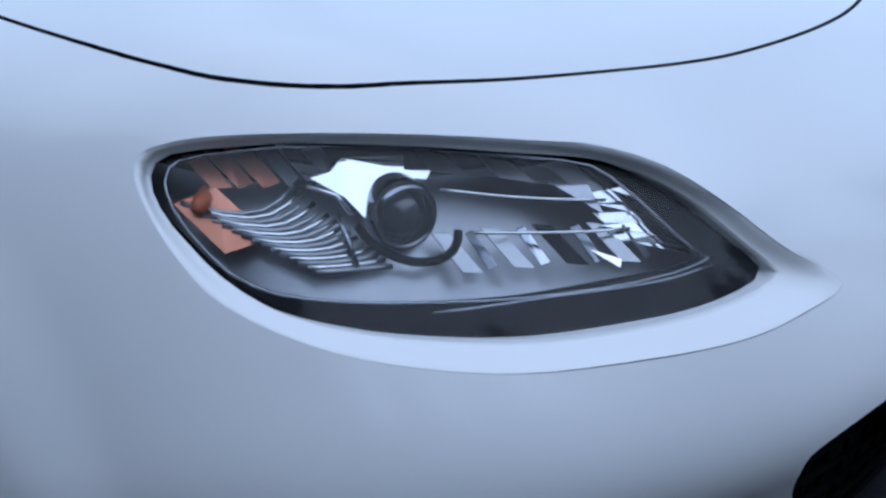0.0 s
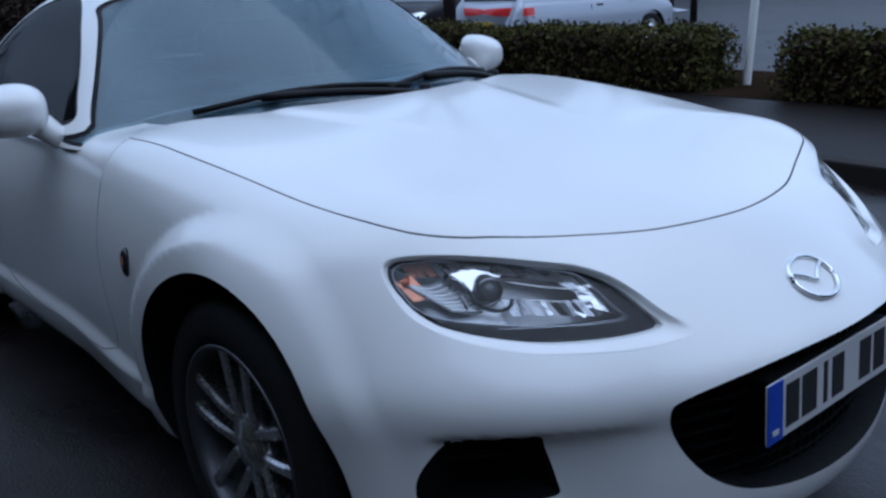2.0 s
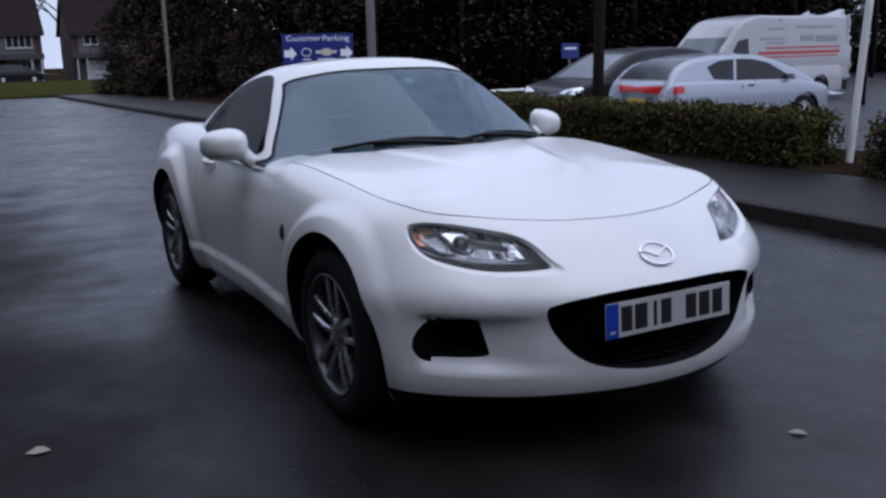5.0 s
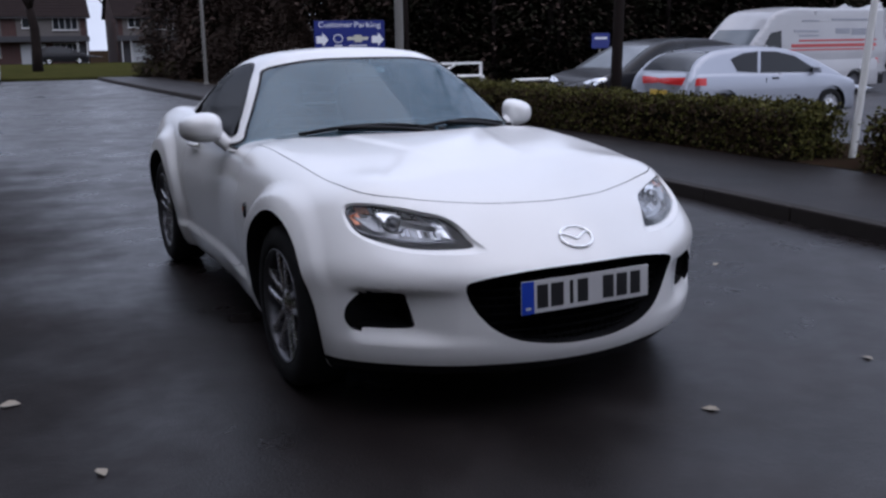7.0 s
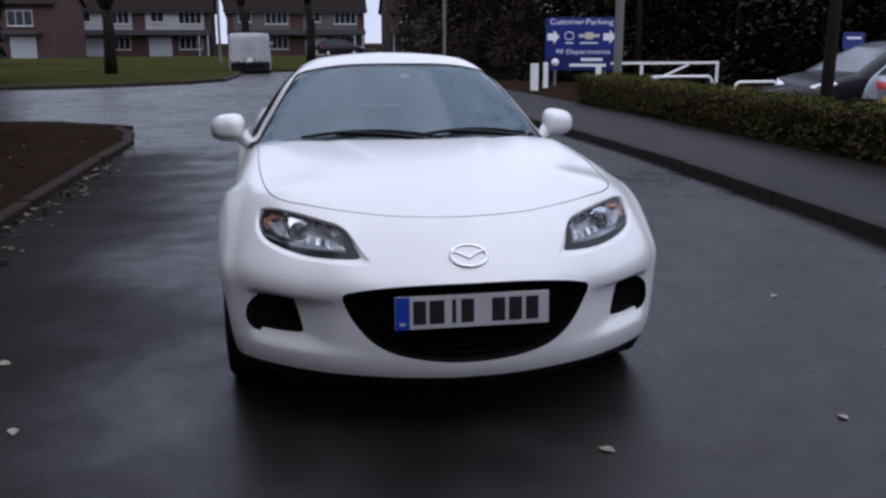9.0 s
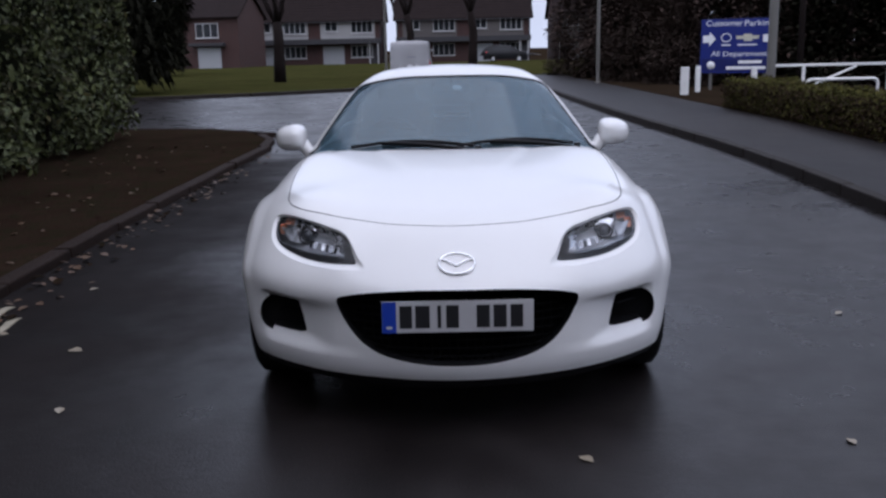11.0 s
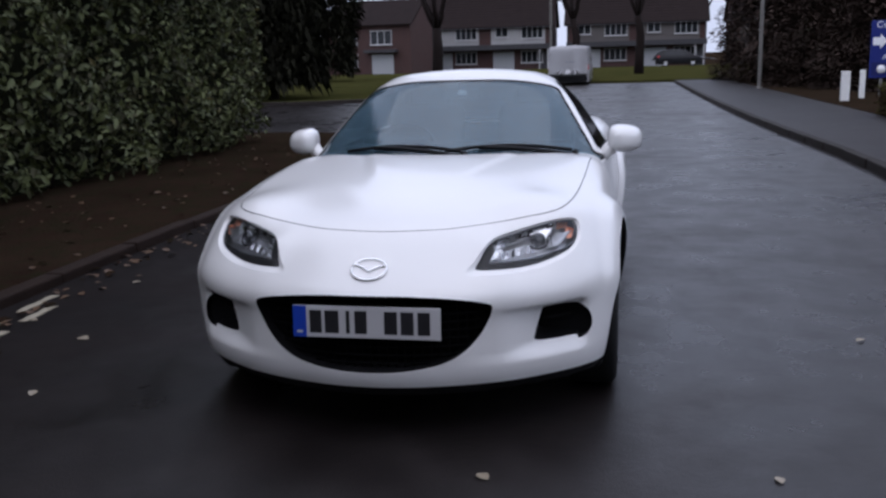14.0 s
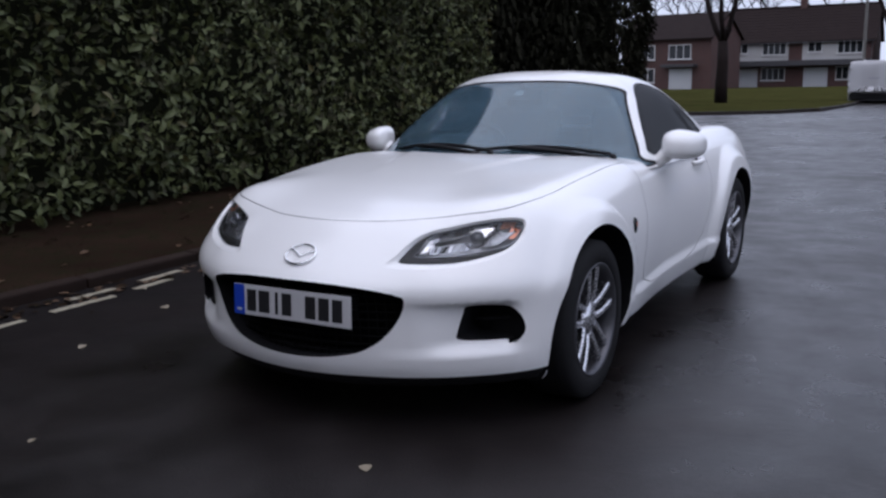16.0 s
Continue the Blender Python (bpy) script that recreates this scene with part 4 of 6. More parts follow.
ROAD = asphalt_material("wet_asphalt", (0.0092, 0.0072, 0.0070), (0.0185, 0.0155, 0.0152), 0.17, True, 0.36)
PATH = asphalt_material("old_pavement_asphalt", (0.007, 0.0054, 0.0050), (0.019, 0.0152, 0.0145), 0.42, False, 0.14)
CAR_PARK = asphalt_material("car_park_asphalt", (0.018, 0.0175, 0.019), (0.034, 0.033, 0.036), 0.40, False, 0.3)


def earth_material(name, a, b, c, scale):
    m = Mat(name)
    n1, n2, n3 = m.noise(scale, 6, 0.65), m.noise(scale * 8, 4, 0.6), m.noise(scale * 40, 3)
    m.set(m.mix(m.ramp(n2, (0.42, 0.0), (0.66, 1.0)), m.mix(m.ramp(n1, (0.35, 0.0), (0.65, 1.0)), a, b), c), 0.95)
    m.b.inputs["Specular IOR Level"].default_value = 0.0
    m.bump(m.mix(0.5, n2, n3), 0.9, 0.05)
    return m.m


SOIL = earth_material("damp_leaf_litter", (0.018, 0.011, 0.008), (0.032, 0.020, 0.014), (0.018, 0.016, 0.009), 0.9)
GRASS = earth_material("winter_grass", (0.030, 0.036, 0.011), (0.058, 0.056, 0.018), (0.034, 0.030, 0.012), 0.5)
MUDDY_KERB = simple("mud_stained_kerb", (0.020, 0.0125, 0.0095), 0.8, vary=0.5, scale=5, bump=0.6, Specular_IOR_Level=0.12)
KERB = simple("damp_concrete_kerb", (0.022, 0.018, 0.016), 0.7, vary=0.4, scale=6, bump=0.4, Specular_IOR_Level=0.15)


def sloped(bm, cuts=(10.0, 25.0)):
    for y in cuts:
        bmesh.ops.bisect_plane(bm, geom=bm.verts[:] + bm.edges[:] + bm.faces[:], plane_co=(0, y, 0), plane_no=(0, 1, 0))
    for v in bm.verts:
        v.co.z += fall(v.co.y)
    return bm


def ground_piece(name, outline, lo, hi, mat, label, category):
    ob = part(name, sloped(slab(outline, lo, hi)), mat, None)
    return tagged(ob, label, category, kind="structure")


ground = bmesh.new()
bmesh.ops.create_grid(ground, x_segments=24, y_segments=24, size=450)
for v in ground.verts:
    v.co.z = -0.50 + fall(min(v.co.y, 160.0))
tagged(part("ground", ground, SOIL, None), "dark damp earth reaching the horizon", "ground", kind="structure")
kerb_right = spline((-60, 0, 2.5, 6, 12, 21, 40), (3.30, 3.32, 3.45, 3.53, 3.25, 3.10, 3.05))
left_corner = [(-2.72, -60), (-2.72, 3.0), (-2.64, 6.6), (-2.58, 8.2), (-2.70, 9.6), (-3.15, 10.8), (-4.05, 11.6), (-5.3, 11.9), (-45, 13.2)]
ground_piece("road", [(-45, -60), (4.2, -60), (4.2, 40), (-45, 40)], -0.52, 0.0, ROAD, "dark wet asphalt road with worn patches", "road")
ground_piece("verge_near", left_corner + [(-45, -60)], -0.52, 0.055, SOIL, "bare earth verge strewn with dead leaves", "verge")
right_edge = [(float(kerb_right(y)), y) for y in (-60, -6, 0, 1, 2, 3, 4, 6, 8, 10, 12, 15, 18, 21, 26, 32, 39.6)]
ground_piece("pavement", right_edge + [(5.25, 39.6), (5.25, -60)], -0.52, 0.085, PATH, "dark damp asphalt pavement beside the road", "pavement")
ground_piece("verge_far", [(5.256, -60), (5.256, 39.6), (7.0, 39.6), (7.0, -60)], -0.52, 0.09, SOIL, "strip of dark soil under the low hedge", "verge")
ground_piece("car_park", [(7.006, -60), (7.006, 20.5), (26, 20.5), (30, 34), (64, 34), (64, -60)], -0.52, -0.34, CAR_PARK, "grey tarmac car park behind the hedge", "car park")
green_edge = [(-45, 22.0), (-9.5, 23.8), (-6.0, 25.2), (-3.6, 27.0), (-2.45, 29.2), (-2.2, 33.0), (-2.2, 39.6)]
ground_piece("green_lawn", green_edge + [(-45, 39.6)], -0.52, 0.10, GRASS, "rough winter grass on the corner green", "grass")
ground_piece("far_lawn", [(-45, 40.006), (45, 40.006), (45, 96), (-45, 96)], -0.52, 0.10, GRASS, "rough grass in front of the houses", "grass")
ground_piece("wood_floor", [(7.006, 20.506), (25.99, 20.506), (29.99, 34.006), (64, 34.006), (64, 40.0), (7.006, 40.0)], -0.52, 0.0, SOIL, "dark leaf-strewn earth under the trees", "ground")


def kerb_run(parent, way, mat, top=0.109, length=0.915):
    """Kerb stones end to end along a way in plan; each is a piece of its own on one shared mesh."""
    me = bpy.data.meshes.new("kerb_stone")
    bm = box(0.125, length - 0.008, 0.24, (0, 0, 0), 0.016, 2)
    bm.to_mesh(me)
    bm.free()
    me.materials.append(mat)
    p = [Vector(q) for q in way]
    seg, at = 0, 0.0
    while seg < len(p) - 1:
        d = p[seg + 1] - p[seg]
        if at + length / 2 > d.length:
            at -= d.length
            seg += 1
            continue
        c = p[seg] + d * ((at + length / 2) / d.length)
        o = new("kerb_stone", me)
        o.parent = parent
        jig = random.uniform(-0.006, 0.006)
        o.matrix_basis = pose(c.x + jig, c.y, top - 0.12 + fall(c.y) + random.uniform(-0.004, 0.004), 0, random.uniform(-1.5, 1.5), math.degrees(math.atan2(-d.x, d.y)) + random.uniform(-0.4, 0.4))
        at += length


def offset_way(way, by):
    out = []
    for i, q in enumerate(way):
        a, b = Vector(way[max(i - 1, 0)]), Vector(way[min(i + 1, len(way) - 1)])
        t = (b - a).normalized()
        out.append((q[0] + t.y * by, q[1] - t.x * by))
    return out


pavement, verge_near, green_lawn = (bpy.data.objects[n] for n in ("pavement", "verge_near", "green_lawn"))
kerb_run(pavement, offset_way([(float(kerb_right(y)), y) for y in np.linspace(-6, 39, 30)], -0.064), KERB)
kerb_run(verge_near, offset_way([(-2.72, -6), *left_corner[1:-1], (-14, 12.2)], 0.064), MUDDY_KERB, 0.068)
kerb_run(green_lawn, offset_way([(-16, 23.46), *green_edge[1:]], 0.064), KERB)

# worn edge lines and small things lying on the road
LINE = simple("worn_road_paint", (0.30, 0.27, 0.20), 0.6, vary=0.5, scale=14)
for k, (x, y, l) in enumerate(((-2.26, -0.55, 0.55), (-2.28, 0.12, 0.42), (-2.31, 0.66, 0.30), (-2.43, 0.30, 0.34), (-2.45, 0.85, 0.36), (-2.27, -1.4, 0.5))):
    bm = bmesh.new()
    n = 9
    rim = [(0.030 * random.uniform(0.55, 1.1), l * (i / (n - 1) - 0.5)) for i in range(n)] + [(-0.030 * random.uniform(0.55, 1.1), l * (0.5 - i / (n - 1))) for i in range(n)]
    add(bm, slab(rim, 0.0, 0.004))
    worn = part("road_line", bm, LINE, None)
    put(worn, x, y, 0.001, rot=(0, 0, random.uniform(-3, 3)))
    tagged(worn, "worn pale paint mark along the road edge", "road marking", "worn road marks", "structure")

LEAF_DEAD = simple("dead_leaf", (0.085, 0.045, 0.020), 0.55, vary=0.5, scale=2)
LEAF_PALE = simple("pale_fallen_leaf", (0.27, 0.23, 0.17), 0.45, vary=0.25, scale=20)


def leaf_shape(l, w, fold=0.25, droop=0.12):
    """One leaf: pointed, folded along its rib; lies along +y."""
    v = [(0, 0, 0), (w * 0.42, l * 0.30, fold * w), (w * 0.5, l * 0.58, fold * w), (0, l, -droop * l), (-w * 0.5, l * 0.58, fold * w), (-w * 0.42, l * 0.30, fold * w), (0, l * 0.32, 0), (0, l * 0.62, -droop * l * 0.3)]
    f = [(0, 1, 6), (1, 2, 7, 6), (2, 3, 7), (0, 6, 5), (6, 7, 4, 5), (7, 3, 4)]
    return np.array(v, float), f


def scatter(shape, places, mats, name="leaves", pick=None):
    """Many small leaves joined into one mesh: places are 4x4 arrays."""
    v, f = shape
    n = len(v)
    hom = np.concatenate([v, np.ones((n, 1))], 1)
    allv = np.einsum("kij,nj->kni", np.asarray(places), hom)[:, :, :3].reshape(-1, 3)
    faces = [tuple(i + k * n for i in q) for k in range(len(places)) for q in f]
    me = bpy.data.meshes.new(name)
    me.from_pydata(allv.tolist(), [], faces)
    for m in mats:
        me.materials.append(m)
    if len(mats) > 1:
        idx = np.repeat(np.random.RandomState(3).choice(len(mats), len(places), p=pick), len(f))
        me.polygons.foreach_set("material_index", idx.astype(np.int32))
    me.polygons.foreach_set("use_smooth", np.ones(len(faces), bool))
    me.update()
    return me


def turn_all(rs, n, face, spread, size):
    """Random leaf poses that look roughly along `face`, hanging downwards; sizes vary."""
    out = []
    base = Vector(face).to_track_quat("Z", "Y").to_matrix().to_4x4()
    for k in range(n):
        e = Euler((rs.normal(0, spread), rs.normal(0, spread), rs.uniform(0, 2 * math.pi)))
        out.append(np.array(base @ e.to_matrix().to_4x4() @ Matrix.Scale(size[0] + (size[1] - size[0]) * rs.rand(), 4)))
    return np.array(out)


rs = np.random.RandomState(11)
flat = leaf_shape(0.075, 0.048, 0.10, 0.05)
drift = []
for k in range(620):
    y = rs.uniform(-5, 9)
    x = -2.56 + abs(rs.normal(0, 0.14)) if k < 400 else rs.uniform(-4.7, -2.85)
    z = 0.004 if x > -2.60 else 0.060
    drift.append(np.array(pose(x, y, z + rs.uniform(0, 0.008), rs.uniform(-14, 14), rs.uniform(-14, 14), rs.uniform(0, 360)) @ Matrix.Scale(rs.uniform(0.5, 1.15), 4)))
tagged(part("leaf_litter", scatter(flat, drift, [LEAF_DEAD, SOIL], pick=[0.55, 0.45]), None, None), "brown dead leaves along the kerb and verge", "leaf litter", kind="stuff")
for x, y, s, r in ((-2.64, 2.60, 1.6, 20), (-2.66, 2.66, 1.2, 110), (-2.60, 2.52, 1.0, 60), (-1.75, 0.25, 1.1, 75), (0.44, -1.0, 0.9, 40), (-2.23, 0.54, 1.2, 95), (1.35, -0.9, 0.7, 10), (-2.1, 1.4, 0.9, 150), (2.2, -0.3, 0.8, 200), (-1.55, -0.5, 0.8, 15), (1.9, 0.6, 0.7, 300), (-0.75, -1.35, 0.6, 20)):
    me = scatter(flat, [np.eye(4)], [LEAF_PALE])
    lf = new("fallen_leaf", me)
    lf.matrix_world = pose(x, y, 0.004, rs.uniform(-8, 8), rs.uniform(-8, 8), r) @ Matrix.Scale(s, 4)
    tagged(lf, "pale dead leaf lying on the wet road", "leaf", "fallen leaves")

# ---- hedges ----
BARK = simple("dark_bark", (0.015, 0.011, 0.010), 0.9, vary=0.5, scale=8, bump=0.8, Specular_IOR_Level=0.1)
# hedge filler: the shade between the leaves is put into this dark colour
SHADE = simple("hedge_core_painted_shade", (0.014, 0.015, 0.009), 0.95, vary=0.5, scale=3, Specular_IOR_Level=0.0)


def leaf_material(name, dark, light, rough, spec=0.5):
    m = Mat(name)
    m.b.inputs["Specular IOR Level"].default_value = spec
    m.set(m.mix(m.island(), dark, light), m.ramp(m.noise(30, 3), (0.3, rough * 0.7), (0.7, rough * 1.2)))
    return m.m


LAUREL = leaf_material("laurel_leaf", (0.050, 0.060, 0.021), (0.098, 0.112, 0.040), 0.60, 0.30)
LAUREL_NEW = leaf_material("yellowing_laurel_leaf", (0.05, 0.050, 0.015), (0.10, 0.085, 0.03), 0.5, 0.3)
# darker copy of the laurel leaf, with hedge shade put into its colour
LAUREL_SHADED = leaf_material("painted_shade_laurel_leaf", (0.028, 0.031, 0.015), (0.050, 0.048, 0.024), 0.7, 0.15)
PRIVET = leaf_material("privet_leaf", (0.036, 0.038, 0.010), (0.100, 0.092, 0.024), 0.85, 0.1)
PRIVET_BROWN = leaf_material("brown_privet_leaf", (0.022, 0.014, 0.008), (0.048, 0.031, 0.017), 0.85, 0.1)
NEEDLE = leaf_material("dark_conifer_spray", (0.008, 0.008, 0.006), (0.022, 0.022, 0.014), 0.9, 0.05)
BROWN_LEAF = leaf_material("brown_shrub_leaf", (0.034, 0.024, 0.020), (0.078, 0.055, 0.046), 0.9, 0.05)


def lumpy(outline_box, cell, amount, seed):
    """A rough block for the shaded inside of a hedge."""
    (x0, y0, z0), (x1, y1, z1) = outline_box
    bm = bmesh.new()
    bmesh.ops.create_cube(bm, size=1, matrix=Matrix.Translation(((x0 + x1) / 2, (y0 + y1) / 2, (z0 + z1) / 2)) @ Matrix.Diagonal((x1 - x0, y1 - y0, z1 - z0, 1)))
    n = max(2, int((y1 - y0) / cell))
    bmesh.ops.subdivide_edges(bm, edges=[e for e in bm.edges if abs((e.verts[0].co - e.verts[1].co).y) > 0.1], cuts=n)
    bmesh.ops.subdivide_edges(bm, edges=[e for e in bm.edges if abs((e.verts[0].co - e.verts[1].co).z) > 0.3], cuts=max(1, int((z1 - z0) / cell)), use_grid_fill=True)
    for v in bm.verts:
        if v.co.z > z0 + 0.02:
            d = noise.noise_vector(v.co * 1.3 + Vector((seed, 0, 0)))
            v.co += amount * d
    return bm


def build_laurel_hedge():
    hedge = thing("laurel_hedge", pose(0, 0, 0), "tall dark green laurel hedge on the earth verge", "hedge")
    x0, ya, yb, top = -4.72, -14.0, 10.1, 4.2
    part("core", lumpy(((x0 - 1.5, ya, 0.05), (x0 - 0.50, yb - 0.3, top - 0.15)), 0.6, 0.10, 4), SHADE, hedge, "filler block inside the hedge, coloured dark as shade")
    r = np.random.RandomState(5)
    n = 40000
    y, z = r.uniform(ya, yb, n), 0.12 + (top - 0.1) * r.rand(n) ** 1.05
    bulge = np.array([noise.noise(Vector((0.0, a * 0.9, b * 0.9))) * 0.36 + noise.noise(Vector((7.0, a * 2.6, b * 2.6))) * 0.24 for a, b in zip(y, z)])
    x = x0 + bulge - np.abs(r.normal(0, 0.15, n)) - 0.08 * (z < 0.6)
    m = turn_all(r, n, (0.95, -0.12, 0.28), 0.75, (0.55, 1.25))
    m[:, :3, 3] = np.stack([x, y, z], 1)
    e = 2600
    m2 = turn_all(r, e, (0.2, 1, 0.25), 0.7, (0.55, 1.25))
    m2[:, :3, 3] = np.stack([r.uniform(x0 - 1.4, x0, e), yb + r.normal(0, 0.12, e), 0.2 + (top - 0.2) * r.rand(e)], 1)
    shape = leaf_shape(0.110, 0.050, 0.22, 0.18)
    body = part("foliage", scatter(shape, np.concatenate([m, m2]), [LAUREL, LAUREL_NEW, LAUREL_SHADED], pick=[0.66, 0.04, 0.30]), None, hedge)
    body["kind"] = "stuff"
    k = 280
    singles = turn_all(r, k, (0.95, -0.12, 0.3), 0.6, (0.8, 1.3))
    ys, zs = r.uniform(-1.0, 6.5, k), r.uniform(0.3, 2.3, k)
    meshes = [scatter(leaf_shape(0.13, 0.055, f, d), [np.eye(4)], [mt], "leaf") for f, d, mt in ((0.2, 0.15, LAUREL), (0.28, 0.25, LAUREL), (0.15, 0.2, LAUREL_NEW))]
    for i in range(k):
        o = new("leaf", meshes[0 if i % 9 else 2] if i % 2 else meshes[1])
        o.parent = hedge
        q = Matrix(singles[i].tolist())
        b = noise.noise(Vector((0.0, ys[i] * 0.9, zs[i] * 0.9))) * 0.36 + noise.noise(Vector((7.0, ys[i] * 2.6, zs[i] * 2.6))) * 0.24
        q.translation = (x0 + b + 0.02, ys[i], zs[i])
        o.matrix_basis = q
    for i in range(26):
        yy = ya + 0.4 + (yb - ya - 0.8) * i / 25
        part("stem", tube([(x0 - 0.45 + r.normal(0, 0.05), yy, 0.05), (x0 - 0.40, yy + r.normal(0, 0.06), 0.4), (x0 - 0.3, yy + r.normal(0, 0.12), 0.9)], 0.028, 6, taper=0.015), BARK, hedge)


def build_low_hedge(ya, yb, seed):
    hedge = thing("low_hedge", pose(0, 0, 0), "low clipped hedge beside the pavement, brown on its sides, greener on top", "hedge", "low roadside hedges")
    x0, x1, top = 5.30, 5.98, 0.565
    part("core", lumpy(((x0 + 0.08, ya + 0.08, 0.05), (x1 - 0.08, yb - 0.08, top - 0.06)), 0.4, 0.04, seed), SHADE, hedge, "filler block inside the hedge, coloured dark as shade")
    r = np.random.RandomState(seed)
    L = yb - ya
    shape = leaf_shape(0.042, 0.022, 0.2, 0.1)
    sets = []
    for n, face, xs, ys, zs in (
            (int(1500 * L), (-1, -0.2, 0.25), lambda n: x0 + 0.05 * r.randn(n), lambda n: r.uniform(ya, yb, n), lambda n: r.uniform(0.10, top, n)),
            (int(1500 * L), (0, 0, 1), lambda n: r.uniform(x0, x1, n), lambda n: r.uniform(ya, yb, n), lambda n: top + 0.03 * r.randn(n)),
            (900, (0, -1, 0.2), lambda n: r.uniform(x0, x1, n), lambda n: ya + 0.05 * r.randn(n), lambda n: r.uniform(0.1, top, n)),
            (900, (0, 1, 0.2), lambda n: r.uniform(x0, x1, n), lambda n: yb + 0.05 * r.randn(n), lambda n: r.uniform(0.1, top, n))):
        m = turn_all(r, n, face, 0.8, (0.7, 1.4))
        p = np.stack([xs(n), ys(n), zs(n)], 1)
        wob = np.array([noise.noise(Vector(q) * 1.6) for q in p])
        p[:, 2] += 0.06 * wob * (p[:, 2] > 0.4)
        p[:, 0] += 0.07 * wob
        m[:, :3, 3] = p
        sets.append(m)
    # the face takes more brown leaves, the clipped top more green ones
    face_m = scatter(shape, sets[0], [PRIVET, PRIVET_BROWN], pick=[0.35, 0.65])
    part("foliage", face_m, None, hedge)["kind"] = "stuff"
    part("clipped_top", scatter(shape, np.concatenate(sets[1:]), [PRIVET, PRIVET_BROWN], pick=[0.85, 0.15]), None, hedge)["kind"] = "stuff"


build_laurel_hedge()
build_low_hedge(3.16, 14.0, 21)
build_low_hedge(-6.5, 2.35, 22)


# ---- trees ----
def grow(bm_parts, p, d, length, radius, depth, r):
    """Forking limbs as tapered bars."""
    pts = [p]
    q, e = p.copy(), d.copy()
    steps = 4
    for i in range(steps):
        e = (e + Vector((r.normal(0, 0.12), r.normal(0, 0.12), r.normal(0.03, 0.08)))).normalized()
        q = q + e * (length / steps)
        pts.append(q.copy())
    bm_parts.append(tube(pts, radius, 6 if depth > 2 else 4, taper=radius * 0.55))
    if depth == 0:
        return
    for k in range(2 if depth > 3 else 3):
        a = r.uniform(0, 2 * math.pi)
        side = Vector((math.cos(a), math.sin(a), 0.25))
        nd = (e * 0.75 + side * r.uniform(0.45, 0.8)).normalized()
        start = pts[-1] if k < 2 else pts[r.randint(2, 4)]
        grow(bm_parts, start, nd, length * r.uniform(0.62, 0.82), radius * 0.55, depth - 1, r)


def build_bare_tree(name, place, height, girth, seed, label, group, depth=5, bend=0.05):
    tree = thing(name, place, label, "tree", group)
    r = np.random.RandomState(seed)
    trunk = [Vector((r.normal(0, bend) * i, r.normal(0, bend) * i, height * 0.26 * i / 3)) for i in range(4)]
    part("trunk", tube(trunk, girth, 10, taper=girth * 0.75), BARK, tree)
    parts = []
    for k in range(4):
        a = 2 * math.pi * k / 4 + r.uniform(-0.4, 0.4)
        grow(parts, trunk[-1], Vector((0.55 * math.cos(a), 0.55 * math.sin(a), 0.9)).normalized(), height * 0.24, girth * 0.5, depth - 1, r)
    crown = bmesh.new()
    for b in parts:
        add(crown, b)
    part("branch", crown, BARK, tree)["kind"] = "stuff"
    return tree


def spray_shape(l, w):
    """One small needle spray, a bent blade."""
    return np.array([(0, 0, 0), (w / 2, l * 0.45, 0.05 * l), (0, l, -0.25 * l), (-w / 2, l * 0.55, 0.0)], float), [(0, 1, 2, 3)]


def build_conifer(name, place, height, spread, seed, label, group, mats, pick, sprays=5200, low=0.03):
    tree = thing(name, place, label, "tree", group)
    r = np.random.RandomState(seed)
    part("trunk", tube([(0, 0, 0), (0.05, 0.02, height * 0.4), (0, 0, height * 0.92)], 0.16, 8, taper=0.03), BARK, tree)
    h = low + (0.97 - low) * r.rand(sprays) ** 1.15
    a = r.uniform(0, 2 * math.pi, sprays)
    lobes = np.array([0.75 + 0.5 * noise.noise(Vector((math.cos(q) * 1.6, math.sin(q) * 1.6, k * 5.0 + seed))) for q, k in zip(a, h)])
    rad = spread * np.clip((1.02 - h) * 1.5, 0.05, 1.0) ** 0.8 * lobes * np.sqrt(r.uniform(0.25, 1.0, sprays))
    m = np.array([np.array(Euler((r.uniform(-0.6, 0.9), r.uniform(-0.5, 0.5), q - math.pi / 2 + r.normal(0, 0.4))).to_matrix().to_4x4() @ Matrix.Scale(r.uniform(0.6, 1.3), 4)) for q in a])
    m[:, :3, 3] = np.stack([rad * np.cos(a), rad * np.sin(a), h * height], 1)
    part("crown", scatter(spray_shape(0.27, 0.10), m, mats, pick=pick), None, tree)["kind"] = "stuff"
    return tree


DARK_TREE = "dark evergreen tree; some stand unseen to block sky light"
for k in range(9):
    x, y = 9.5 + 2.9 * k + 0.9 * (k % 2), 21.4 + 0.8 * ((k * 5) % 3)
    stem = thing("slim_tree", pose(x, y, -0.02), "slim bare tree trunk in front of dark woods", "tree", "slim trunks")
    part("trunk", tube([(0, 0, -0.2), (0.1 * math.sin(k), 0.05, 3.0), (0.25 * math.sin(k * 2.0), 0.1, 9.0)], 0.10, 8, taper=0.05), BARK, stem)
    part("limb", tube([(0.1 * math.sin(k), 0.05, 4.0), (0.7 * math.cos(k), 0.1, 6.0), (1.1 * math.cos(k), 0.2, 8.0)], 0.045, 6, taper=0.02), BARK, stem)
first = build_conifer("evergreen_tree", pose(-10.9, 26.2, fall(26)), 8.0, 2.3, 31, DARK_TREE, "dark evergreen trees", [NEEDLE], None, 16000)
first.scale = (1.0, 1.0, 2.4)
